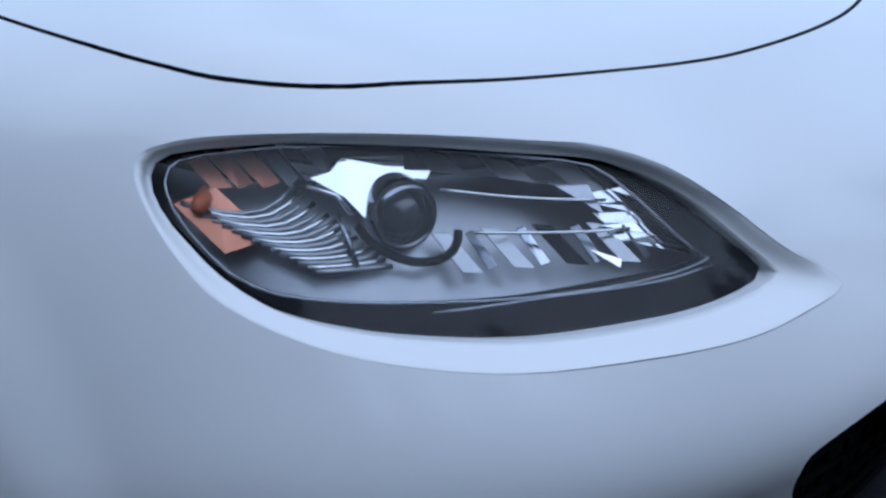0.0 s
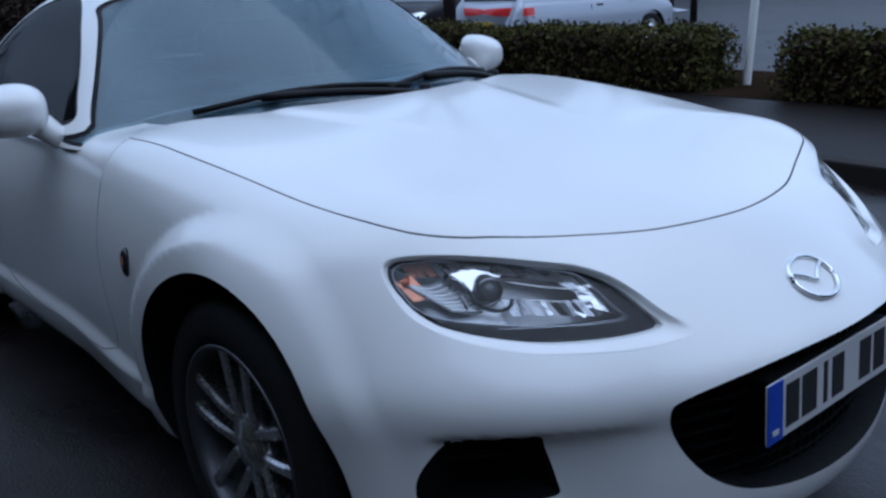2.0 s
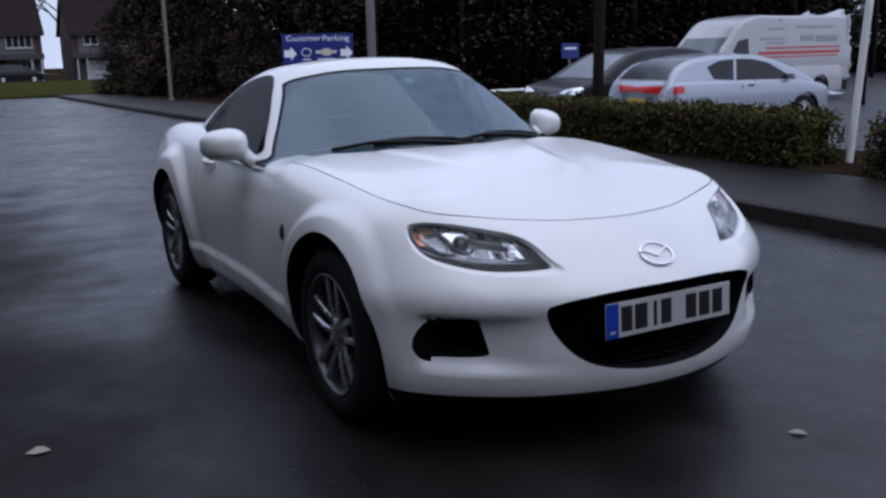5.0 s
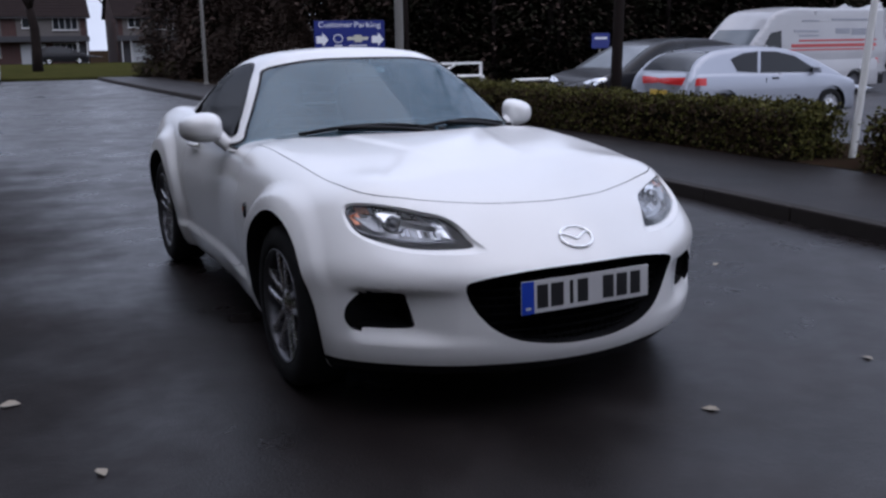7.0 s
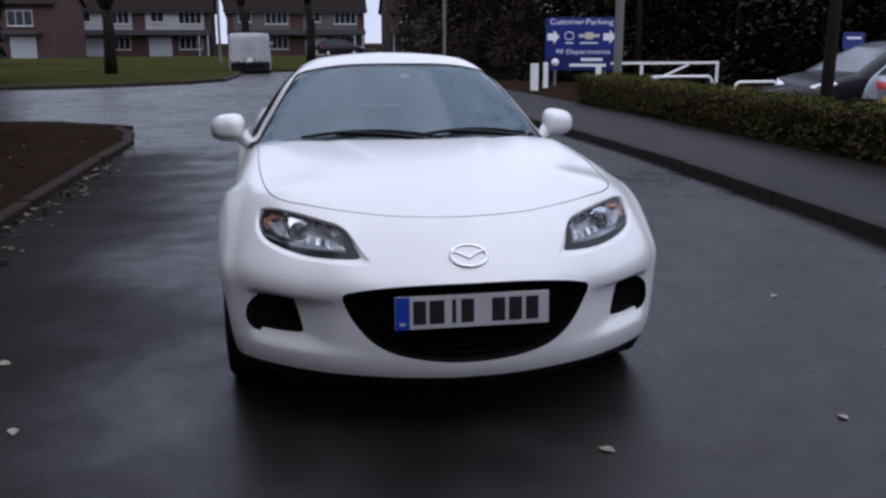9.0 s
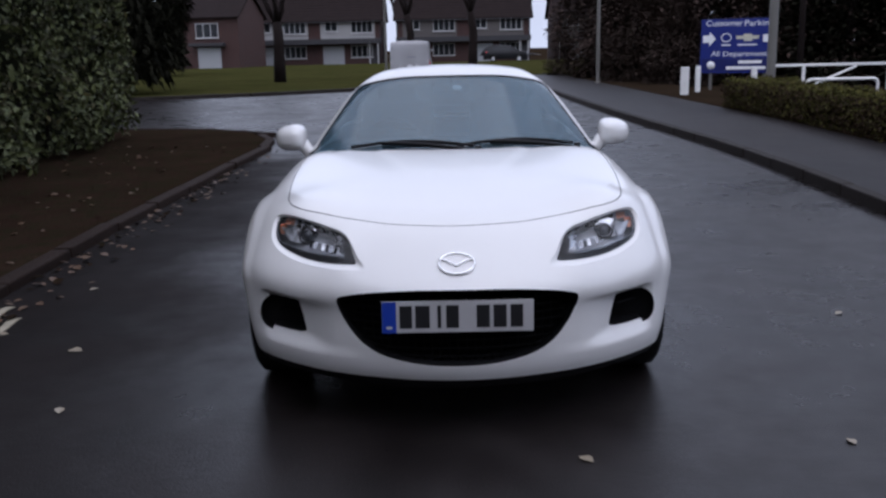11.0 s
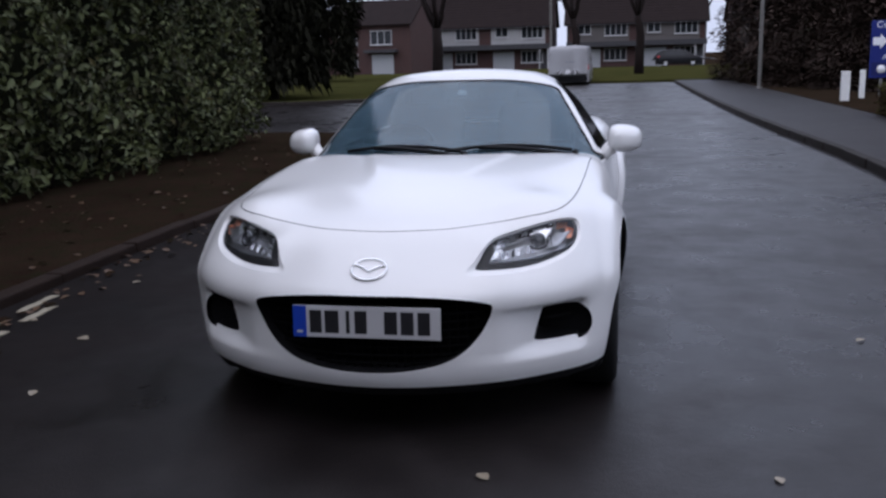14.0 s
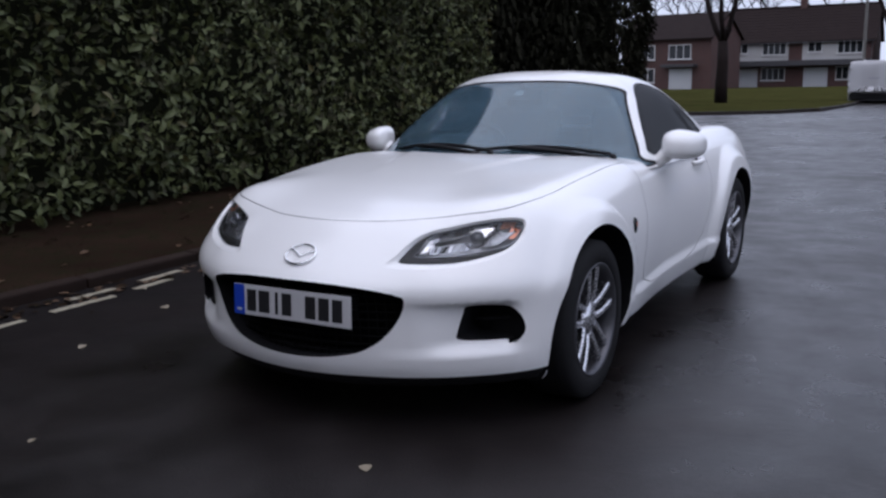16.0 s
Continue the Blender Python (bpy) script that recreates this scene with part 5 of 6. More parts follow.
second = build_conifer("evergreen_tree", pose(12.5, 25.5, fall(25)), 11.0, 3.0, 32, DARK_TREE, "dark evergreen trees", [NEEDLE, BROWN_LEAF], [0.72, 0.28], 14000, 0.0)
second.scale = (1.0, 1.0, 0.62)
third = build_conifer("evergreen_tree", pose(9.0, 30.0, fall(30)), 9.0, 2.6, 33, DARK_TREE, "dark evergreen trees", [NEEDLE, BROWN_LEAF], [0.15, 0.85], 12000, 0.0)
third.scale = (1.0, 1.0, 0.75)
for k, (src, x, y, s) in enumerate((
        (first, -12.6, 25.0, 1.1), (first, -13.2, 28.5, 1.2), (first, -18.0, 53.4, 1.2), (first, -21.0, 55.0, 1.3), (first, -15.0, 25.2, 1.0), (first, -17.5, 24.6, 1.15), (first, -20.5, 25.0, 1.1), (first, -24, 25.4, 1.2),
        (second, 15.5, 23.0, 1.0), (second, 19.0, 23.5, 1.1), (second, 22.5, 22.5, 1.0), (second, 26.5, 23.5, 1.2), (second, 31, 26.5, 1.1), (second, 38, 34, 1.2), (second, 43, 34, 1.2), (second, 47.5, 33, 1.3), (second, 51, 29.5, 1.2), (second, 54, 25, 1.2), (second, 56, 19, 1.2), (second, 40, 39, 1.5), (second, 45, 38.5, 1.5), (second, 49.5, 37, 1.5), (second, 53.5, 33.5, 1.5), (second, 57, 29, 1.5), (second, 59.5, 24, 1.5), (second, 61, 18, 1.5), (second, 36, 38, 1.5),
        (second, 17.0, 27.5, 1.3), (second, 24.0, 27.5, 1.3), (second, 30.5, 30.0, 1.3), (second, 15.5, 33.5, 1.5), (second, 20.5, 32.5, 1.5), (second, 26.5, 33.0, 1.5), (second, 33.5, 32.0, 1.5), (second, 28.5, 25.5, 1.15), (second, 18.0, 30.0, 1.4), (second, 14.5, 37.0, 1.5), (second, 22.5, 37.0, 1.5), (second, 28.5, 38.0, 1.5), (second, 11.0, 31.5, 1.2), (second, 20.8, 25.4, 1.15), (second, 13.6, 28.0, 1.1), (second, 57, 13, 1.2), (second, 57, 7, 1.2), (second, 56, 1, 1.1),
        # unseen row behind the laurel hedge, tall to keep sky light off that side
        (second, -8.6, -9.0, 1.15), (second, -8.2, -5.5, 1.25), (second, -8.8, -2.5, 1.2), (second, -8.3, 0.6, 1.3), (second, -8.9, 3.6, 1.2), (second, -8.4, 6.6, 1.15),
        # row added out of view behind the camera path, to block the sky there
        (second, -5.2, -10.2, 0.85), (second, -2.6, -10.8, 0.8), (second, -0.2, -10.2, 0.85), (second, 2.2, -10.9, 0.8), (second, 4.6, -10.3, 0.85), (second, 7.0, -10.8, 0.8), (second, 9.6, -10.0, 0.85), (second, 12.4, -9.4, 0.85),
        (third, 6.9, 33.5, 0.85), (third, 8.2, 36.5, 1.0), (third, 11.5, 34.5, 1.1), (third, 6.6, 29.0, 0.55), (third, 7.4, 26.2, 0.5), (third, 14.0, 31.0, 1.2), (third, 10.3, 26.8, 0.75), (third, 6.5, 38.5, 0.9), (third, 9.5, 40.5, 1.1))):
    t = copy_thing(src, pose(x, y, fall(y), 0, 0, 67 * k))
    t.scale = (s, s, s * (2.4 if src is first else 0.62 if x > 5 and y > 12 else 1.0))
bare = build_bare_tree("bare_tree", pose(-7.2, 36.0, fall(36) + 0.1), 9.5, 0.27, 41, "leafless forked tree standing on the green", "bare winter trees")
copy_thing(bare, pose(1.6, 56.0, fall(56) + 0.1, 0, 0, 120)).scale = (1.15, 1.15, 1.45)
copy_thing(bare, pose(-2.6, 60.0, fall(60) + 0.1, 0, 0, 40)).scale = (1.15, 1.15, 1.45)
copy_thing(bare, pose(13.0, 47.0, fall(47) + 0.1, 0, 0, 280))
tall = build_bare_tree("bare_tree", pose(-22.5, 118, fall(118)), 17.0, 0.40, 42, "tall leafless tree behind the houses", "bare winter trees")
for k, x in enumerate((-33, -12, -6.2, 3.0, 9.5, 15, 24, -28)):
    copy_thing(tall, pose(x, 117 + 3 * (k % 3), fall(118), 0, 0, 75 * k + 20))
near_trunk = build_bare_tree("bare_tree", pose(7.15, 8.45, -0.34), 14.0, 0.098, 43, "slender dark tree trunk behind the low hedge", "bare winter trees", 4, 0.010)
copy_thing(near_trunk, pose(19.5, 12.9, -0.34 + fall(12.9), 0, 0, 90))


# ---- posts, rails, sign ----
POST_WHITE = simple("white_painted_post", (0.74, 0.74, 0.72), 0.5, vary=0.15, scale=5)
POST_GREY = simple("grey_lamp_post", (0.13, 0.125, 0.115), 0.55, vary=0.2, scale=5)
SIGN_BLUE = simple("blue_sign_panel", (0.010, 0.020, 0.16), 0.35, vary=0.1, scale=2)
SIGN_DEEP = simple("deep_blue_sign_field", (0.008, 0.013, 0.10), 0.35, vary=0.1, scale=2)
SIGN_WHITE = simple("white_sign_print", (0.75, 0.76, 0.78), 0.4, vary=0.03)
SIGN_GOLD = simple("gold_sign_print", (0.50, 0.49, 0.40), 0.4, vary=0.05)


def build_post(name, x, y, height, radius, mat, label, z=0.0, cap=True, group="", lean=0.0):
    post = thing(name, pose(x, y, z + fall(y), lean, lean), label, "post", group)
    part("shaft", lathe([(radius * 0.9, 0.0), (radius, 0.004), (radius, 0.02), (radius * 0.98, height * 0.5), (radius * 0.9, height - 0.04), (radius * 0.9, height - 0.02), (radius * 0.6, height)], 16, "Z"), mat, post)
    if cap:
        part("collar", lathe([(radius * 1.7, 0.0), (radius * 1.7, 0.03), (radius * 1.1, 0.06), (radius * 0.9, 0.06)], 16, "Z"), mat, post)
    return post


build_post("flag_pole", 5.99, 3.06, 6.0, 0.036, POST_WHITE, "tall white pole leaning in a gap of the hedge", 0.085, False, "", 2.2)
build_post("street_lamp", 6.85, 16.0, 7.5, 0.095, POST_GREY, "grey street lamp post beside the blue sign", 0.09)
build_post("street_lamp", 5.05, 27.6, 7.0, 0.06, POST_GREY, "slim grey lamp post beside the pavement", 0.085)
build_post("street_lamp", -4.2, 60.0, 7.0, 0.09, POST_GREY, "slim grey lamp post in front of the houses", 0.1)


def build_bollard(x, y, w, h):
    b = thing("wooden_bollard", pose(x, y, fall(y) + 0.09), "square white wooden bollard at the entrance", "bollard", "white bollards")
    part("stake", box(w, w, h - 0.04, (0, 0, (h - 0.04) / 2), 0.008), POST_WHITE, b)
    part("cap", box(w * 1.04, w * 1.04, 0.04, (0, 0, h - 0.02), 0.012), POST_WHITE, b)


build_bollard(5.74, 18.8, 0.17, 0.66)
build_bollard(6.38, 20.0, 0.11, 0.66)
build_bollard(7.55, 19.2, 0.12, 0.62)


def build_rail():
    rail = thing("barrier_rail", pose(0, 21.0, fall(21) - 0.01), "white painted barrier frame with a slanting brace", "barrier")
    xa, xb, h = 8.55, 11.75, 0.70
    part("top_rail", box(xb - xa, 0.07, 0.07, ((xa + xb) / 2, 0, h), 0.01), POST_WHITE, rail)
    for x in (xa + 0.9, xb - 0.035):
        part("upright", box(0.075, 0.07, h - 0.036, (x, 0, (h - 0.036) / 2), 0.01), POST_WHITE, rail)
    part("brace", tube([(xa + 1.2, 0, 0.18), (xa + 2.3, 0, h - 0.05)], 0.035, 8), POST_WHITE, rail)


build_rail()


def build_hoop(x, y, w, h):
    hoop = thing("hoop_barrier", pose(x, y, -0.34 + fall(y)), "low white tubular hoop barrier", "barrier", "hoop barriers")
    r = 0.12
    pts = [(-w / 2, 0, 0), (-w / 2, 0, h - r)] + [(-w / 2 + r - r * math.cos(a), 0, h - r + r * math.sin(a)) for a in np.linspace(0.2, math.pi / 2, 5)]
    pts += [(w / 2 - r + r * math.sin(a), 0, h - r + r * math.cos(a)) for a in np.linspace(0, math.pi / 2 - 0.2, 5)] + [(w / 2, 0, h - r), (w / 2, 0, 0)]
    part("hoop", tube(pts, 0.034, 8), POST_WHITE, hoop)


build_hoop(8.8, 17.0, 1.6, 0.80)
build_hoop(9.7, 14.6, 1.5, 0.76)


def lettering(name, text, size, at, mat, parent, width=None):
    cu = bpy.data.curves.new(name, "FONT")
    cu.body, cu.size, cu.extrude, cu.align_x, cu.align_y = text, size, 0.002, "CENTER", "CENTER"
    tmp = new("lettering", cu)
    me = bpy.data.meshes.new_from_object(tmp.evaluated_get(bpy.context.evaluated_depsgraph_get()))
    bpy.data.objects.remove(tmp)
    if width:
        xs = [v.co.x for v in me.vertices]
        k = width / (max(xs) - min(xs))
        me.transform(Matrix.Diagonal((k, 1, 1, 1)))
    me.transform(pose(*at, 90))
    return part(name, me, mat, parent)


def build_sign():
    yaw = math.degrees(math.atan2(21.95 - 22.69, 9.04 - 7.15))
    sign = thing("sign", pose(8.09, 22.30, fall(22.3) - 0.02, 0, 0, yaw), "blue customer parking sign with white arrows", "sign")
    w, z0, z1 = 2.03, 0.50, 1.98
    part("panel", box(w, 0.03, z1 - z0, (0, 0, (z0 + z1) / 2), 0.006), SIGN_BLUE, sign)
    for x in (-0.72, 0.72):
        part("leg", box(0.08, 0.06, z1 - 0.05, (x, 0.047, (z1 - 0.05) / 2), 0.006), POST_GREY, sign)
    lettering("heading", "Customer", 0.22, (-0.40, -0.018, 1.86), SIGN_WHITE, sign, 0.98)
    lettering("heading", "Parking", 0.22, (0.52, -0.018, 1.85), SIGN_WHITE, sign, 0.76)
    lettering("department_line", "All", 0.19, (-0.60, -0.018, 1.03), SIGN_WHITE, sign, 0.22)
    lettering("department_line", "Departments", 0.19, (0.22, -0.018, 1.02), SIGN_WHITE, sign, 1.24)
    part("lower_field", box(w - 0.10, 0.004, 0.36, (0, -0.016, 0.72)), SIGN_DEEP, sign, "deeper blue lower field")
    for x in (-0.80, 0.80):
        arrow = prism([(-0.16, -0.10), (0.02, -0.10), (0.02, -0.20), (0.19, 0.0), (0.02, 0.20), (0.02, 0.10), (-0.16, 0.10)], 1, -0.004, 0.0)
        arrow.transform(Matrix.Translation((x, -0.016, 1.44)))
        part("arrow", arrow, SIGN_WHITE, sign)
    ring = tube([(0.13 * math.cos(a), 0, 0.11 * math.sin(a)) for a in np.linspace(0, 2 * math.pi, 28, endpoint=False)], 0.014, 6, True)
    ring.transform(Matrix.Translation((-0.33, -0.018, 1.47)))
    part("oval_mark", ring, SIGN_WHITE, sign)
    part("mark_line", box(0.24, 0.004, 0.035, (-0.33, -0.018, 1.27)), SIGN_WHITE, sign)
    cross = prism([(-0.30, -0.045), (-0.10, -0.045), (-0.10, -0.10), (0.12, -0.10), (0.12, -0.045), (0.28, -0.045), (0.31, 0.045), (0.11, 0.045), (0.11, 0.10), (-0.11, 0.10), (-0.11, 0.045), (-0.31, 0.045)], 1, -0.004, 0.0)
    cross.transform(Matrix.Translation((0.24, -0.016, 1.47)))
    part("cross_mark", cross, SIGN_GOLD, sign)
    part("mark_line", box(0.52, 0.004, 0.035, (0.24, -0.018, 1.27)), SIGN_WHITE, sign)
    for x, z, l in ((0.33, 0.80, 0.62), (0.22, 0.64, 1.05)):
        part("small_print", box(l, 0.004, 0.085, (x, -0.021, z), 0.001, 1), SIGN_WHITE, sign)
    part("small_mark", lathe([(0.0, -0.004), (0.11, -0.004), (0.11, 0.0), (0.0, 0.0)], 24, "Y"), SIGN_WHITE, sign).matrix_basis = pose(-0.72, -0.019, 0.72)


build_sign()
far_sign = thing("notice", pose(14.3, 18.6, -0.34 + fall(18.6)), "small blue notice on a post by the trees", "sign")
part("notice_panel", box(0.62, 0.02, 0.42, (0, 0, 1.62), 0.004), SIGN_BLUE, far_sign)
part("notice_leg", box(0.05, 0.05, 1.8, (0, 0.036, 0.90), 0.004), POST_GREY, far_sign)
part("small_print", box(0.42, 0.004, 0.06, (0, -0.013, 1.69)), SIGN_WHITE, far_sign)


# ---- parked vehicles in the distance ----
def sharp(outline, n=4):
    """A closed outline whose corners stay tight under the smoothing."""
    pts = []
    for a, b in zip(outline, outline[1:] + outline[:1]):
        for t in (0.0, 0.12, 0.88):
            pts.append((a[0] + (b[0] - a[0]) * t, a[1] + (b[1] - a[1]) * t))
    return loop_through(pts, n)



def build_vehicle(name, place, label, category, paint, spec, group=""):
    """A parked vehicle that looks along -y; its origin lies on the ground under its middle."""
    L, W, base = spec["length"], spec["width"], spec.get("wheelbase", 2.6)
    car = thing(name, place, label, category, group)
    top, glass_top, half = spline(*spec["body"]), spline(*spec["cabin"]), W / 2
    lean = spec.get("lean", 0.30)
    def hull(x, y, z):
        ax = np.abs(x)
        w = half - 0.35 * np.maximum(z - 0.62, 0) ** 2 - 0.20 * np.maximum(0.5 - z, 0) ** 2
        f = smax(z - top(y + 0.18 * ax**2 * np.sign(-y)), ax - w, 0.10)
        f = smax(f, np.abs(y) + 0.22 * ax**2 - L / 2, 0.14)
        return smax(f, 0.20 - z, 0.05)
    def house_(x, y, z):
        ax = np.abs(x)
        w = half - 0.05 - lean * np.maximum(z - spec["belt"], 0)
        f = smax(z - glass_top(y + 0.25 * ax**2 * np.sign(-y)) + 0.06 * ax**2, ax - w, 0.08)
        return smax(f, 0.55 - z, 0.05)
    wheels = (-base / 2 + spec.get("shift", 0.0), base / 2 + spec.get("shift", 0.0))
    R = spec.get("wheel", 0.315)
    solid = cast(hull, (0, -L / 2 + 0.75, 0.5), (0, L / 2 - 0.75, 0.5), 92, (30, 32, 30))
    cut = [("DIFFERENCE", disc(y, R, R + 0.055, a, b, 40)) for y in wheels for a, b in ((half - 0.26, 2), (-2, 0.26 - half))]
    part("body", skin(carve(solid, *cut), hull, paint, BLACK_PLASTIC), None, car)
    span = spec["span"]
    mid = (span[0] + span[1]) / 2
    axis = ((0, mid - 0.3, spec["belt"]), (0, mid + 0.3, spec["belt"]))
    cab = cast(house_, *axis, 92, (38, 6, 38))
    part("cabin", skin(carve(cab, ("INTERSECT", prism([(-2, -9), (2, -9), (2, 9), (-2, 9)], 2, 0.6, 4))), house_, paint, paint), None, car)
    skin_out = cast(lambda x, y, z: house_(x, y, z) - 0.008, *axis, 92, (38, 6, 38))
    skin_in = cast(lambda x, y, z: house_(x, y, z) + 0.010, *axis, 92, (38, 6, 38))
    shell = carve(skin_out, ("DIFFERENCE", skin_in))
    for nm, axis_i, outline in spec["panes"]:
        if axis_i == 0:
            for lo, hi in ((0.3, 3.0), (-3.0, -0.3)):
                part(nm, carve(shell, ("INTERSECT", prism(sharp(outline, 2), 0, lo, hi))), FAR_GLASS, car)
        else:
            lo, hi = (-9, mid) if nm == "windscreen" else (mid, 9)
            part(nm, carve(shell, ("INTERSECT", prism(sharp(outline, 2), 1, lo, hi))), FAR_SCREEN if nm == "windscreen" else FAR_GLASS, car)
    hull_out = cast(lambda x, y, z: hull(x, y, z) - 0.006, (0, -L / 2 + 0.75, 0.5), (0, L / 2 - 0.75, 0.5), 96, (28, 24, 28))
    hull_in = cast(lambda x, y, z: hull(x, y, z) + 0.006, (0, -L / 2 + 0.75, 0.5), (0, L / 2 - 0.75, 0.5), 80, (22, 22, 22))
    hshell = carve(hull_out, ("DIFFERENCE", hull_in))
    for nm, mat, front, outline in spec["lamps"]:
        for s in (-1, 1):
            o = loop_through([(s * x, z) for x, z in outline], 3)
            part(nm, carve(hshell, ("INTERSECT", prism(o, 1, *((-9, 0.32 - L / 2) if front else (L / 2 - 0.40, 9))))), mat, car)
    for y in wheels:
        for s in (-1, 1):
            wh = new("wheel")
            wh.parent = car
            wh.matrix_basis = pose(s * (half - 0.11), y, R, 0, 0, 180 if s < 0 else 0)
            part("tyre", lathe([(R * 0.66, -0.09), (R * 0.95, -0.09), (R, -0.05), (R, 0.05), (R * 0.95, 0.09), (R * 0.66, 0.09), (R * 0.6, 0.0)], 32, closed=True), RUBBER, wh)
            part("wheel_trim", lathe([(0.0, 0.07), (R * 0.2, 0.075), (R * 0.3, 0.055), (R * 0.6, 0.07), (R * 0.67, 0.08), (R * 0.67, 0.0), (0.0, 0.0)], 20), spec.get("trim", ALLOY), wh)
    for s in (-1, 1):
        mz, my = spec["mirror"]
        part("door_mirror", box(0.17, 0.09, 0.12, (s * (half + 0.03), my, mz), 0.035, 3), paint, car)
    return car


# paler than the other panes: mirrored sky is put into the base colour
FAR_SCREEN = simple("painted_reflection_screen", (0.10, 0.115, 0.13), 0.15, vary=0.2, scale=3)
HATCH = dict(length=4.25, width=1.77, belt=0.90, span=(-1.2, 1.7), mirror=(1.00, -0.85),
             body=((-2.3, -2.05, -1.75, -1.3, -0.6, 0.6, 1.5, 1.95, 2.2), (0.52, 0.66, 0.80, 0.91, 0.97, 0.99, 1.00, 0.98, 0.90)),
             cabin=((-1.95, -1.5, -0.9, -0.35, 0.3, 1.0, 1.55, 1.78, 1.93, 2.05), (0.66, 0.90, 1.19, 1.38, 1.46, 1.43, 1.31, 1.15, 0.90, 0.5)),
             panes=(("side_window", 0, [(-1.02, 0.95), (-0.42, 1.26), (0.02, 1.345), (0.36, 1.35), (0.44, 0.97)]), ("side_window", 0, [(0.52, 0.97), (0.44, 1.35), (0.80, 1.325), (1.10, 1.22), (0.98, 1.00)]),
                    ("windscreen", 1, [(-0.64, 0.96), (-0.50, 1.34), (0.50, 1.34), (0.64, 0.96)]), ("rear_window", 1, [(-0.70, 1.01), (-0.56, 1.36), (0.56, 1.36), (0.70, 1.01)])),
             lamps=(("tail_lamp", RED_LENS, False, [(0.05, 0.80), (0.90, 0.77), (0.90, 0.90), (0.05, 0.89)]),))
FAMILY = dict(length=4.60, width=1.84, belt=0.98, span=(-1.2, 2.0), mirror=(1.06, -0.75),
              body=((-2.4, -2.2, -1.8, -1.1, -0.3, 1.2, 1.9, 2.3), (0.58, 0.78, 0.93, 1.04, 1.06, 1.06, 1.04, 0.85)),
              cabin=((-1.9, -1.45, -0.8, -0.3, 0.4, 1.2, 1.9, 2.2, 2.5), (0.75, 0.98, 1.34, 1.55, 1.63, 1.60, 1.40, 1.05, 0.6)),
              panes=(("side_window", 0, [(-0.95, 1.04), (-0.40, 1.38), (0.0, 1.50), (0.22, 1.51), (0.26, 1.05)]), ("side_window", 0, [(0.34, 1.05), (0.30, 1.51), (1.05, 1.47), (1.55, 1.28), (1.45, 1.08)]),
                     ("windscreen", 1, [(-0.66, 1.04), (-0.52, 1.48), (0.52, 1.48), (0.66, 1.04)]), ("rear_window", 1, [(-0.60, 1.06), (-0.50, 1.42), (0.50, 1.42), (0.60, 1.06)])),
              lamps=(("headlight", LAMP_CHROME, True, [(0.40, 0.68), (0.84, 0.74), (0.86, 0.88), (0.45, 0.80)]), ("tail_lamp", RED_LENS, False, [(0.5, 0.84), (0.86, 0.82), (0.86, 1.02), (0.6, 1.00)])))
VAN = dict(length=6.20, width=1.97, belt=1.20, span=(-2.4, 2.8), lean=0.05, wheelbase=3.6, shift=0.0, wheel=0.34, trim=DARK_ALLOY, mirror=(1.38, -2.05),
           body=((-3.2, -2.95, -2.6, -2.2, -1.5, 2.9, 3.2), (0.70, 0.92, 1.08, 1.18, 1.25, 1.25, 1.25)),
           cabin=((-3.0, -2.6, -2.15, -1.75, -1.45, -1.15, 0.6, 2.92, 3.04, 3.10), (0.80, 1.08, 1.58, 1.98, 2.26, 2.40, 2.46, 2.48, 2.40, 0.6)),
           panes=(("side_window", 0, [(-2.10, 1.26), (-1.72, 1.76), (-1.32, 1.82), (-1.28, 1.20)]), ("windscreen", 1, [(-0.82, 1.28), (-0.76, 1.86), (0.76, 1.86), (0.82, 1.28)])),
           lamps=(("headlight", LAMP_CHROME, True, [(0.55, 0.80), (0.90, 0.84), (0.92, 1.02), (0.62, 0.94)]), ("tail_lamp", RED_LENS, False, [(0.84, 0.80), (0.93, 0.80), (0.93, 1.08), (0.84, 1.08)])))
silver = build_vehicle("car", pose(11.75, 10.30, -0.34, 0, 0, 87), "silver three-door hatchback parked behind the hedge", "car", SILVER_PAINT, HATCH)
part("number_plate", box(0.50, 0.02, 0.11, (0, 2.125, 0.62), 0.004), simple("yellow_plate", (0.55, 0.36, 0.05), 0.4), silver, "yellow rear number plate")
for s in (-1, 1):
    part("door_handle", box(0.05, 0.16, 0.035, (s * 0.855, 0.12, 0.86), 0.01), BLACK_PLASTIC, silver)
    part("door_seam", box(0.04, 0.010, 0.30, (s * 0.857, 0.34, 0.72)), BLACK_PLASTIC, silver)
    part("sill_strip", box(0.05, 2.1, 0.07, (s * 0.862, 0.0, 0.32), 0.01), BLACK_PLASTIC, silver)
black_car = build_vehicle("car", pose(11.4, 12.8, -0.34 + fall(12.8), 0, 0, -86), "black family car parked facing the silver one", "car", BLACK_PAINT, FAMILY)
work_van = build_vehicle("van", pose(19.5, 16.6, -0.34 + fall(16.6), 0, 0, -88), "white high-roof van with red stripes along its side", "van", VAN_PAINT, VAN)
VAN_RED = simple("van_red_stripe", (0.42, 0.05, 0.05), 0.4)
VAN_GREY = simple("van_grey_print", (0.26, 0.27, 0.30), 0.4)
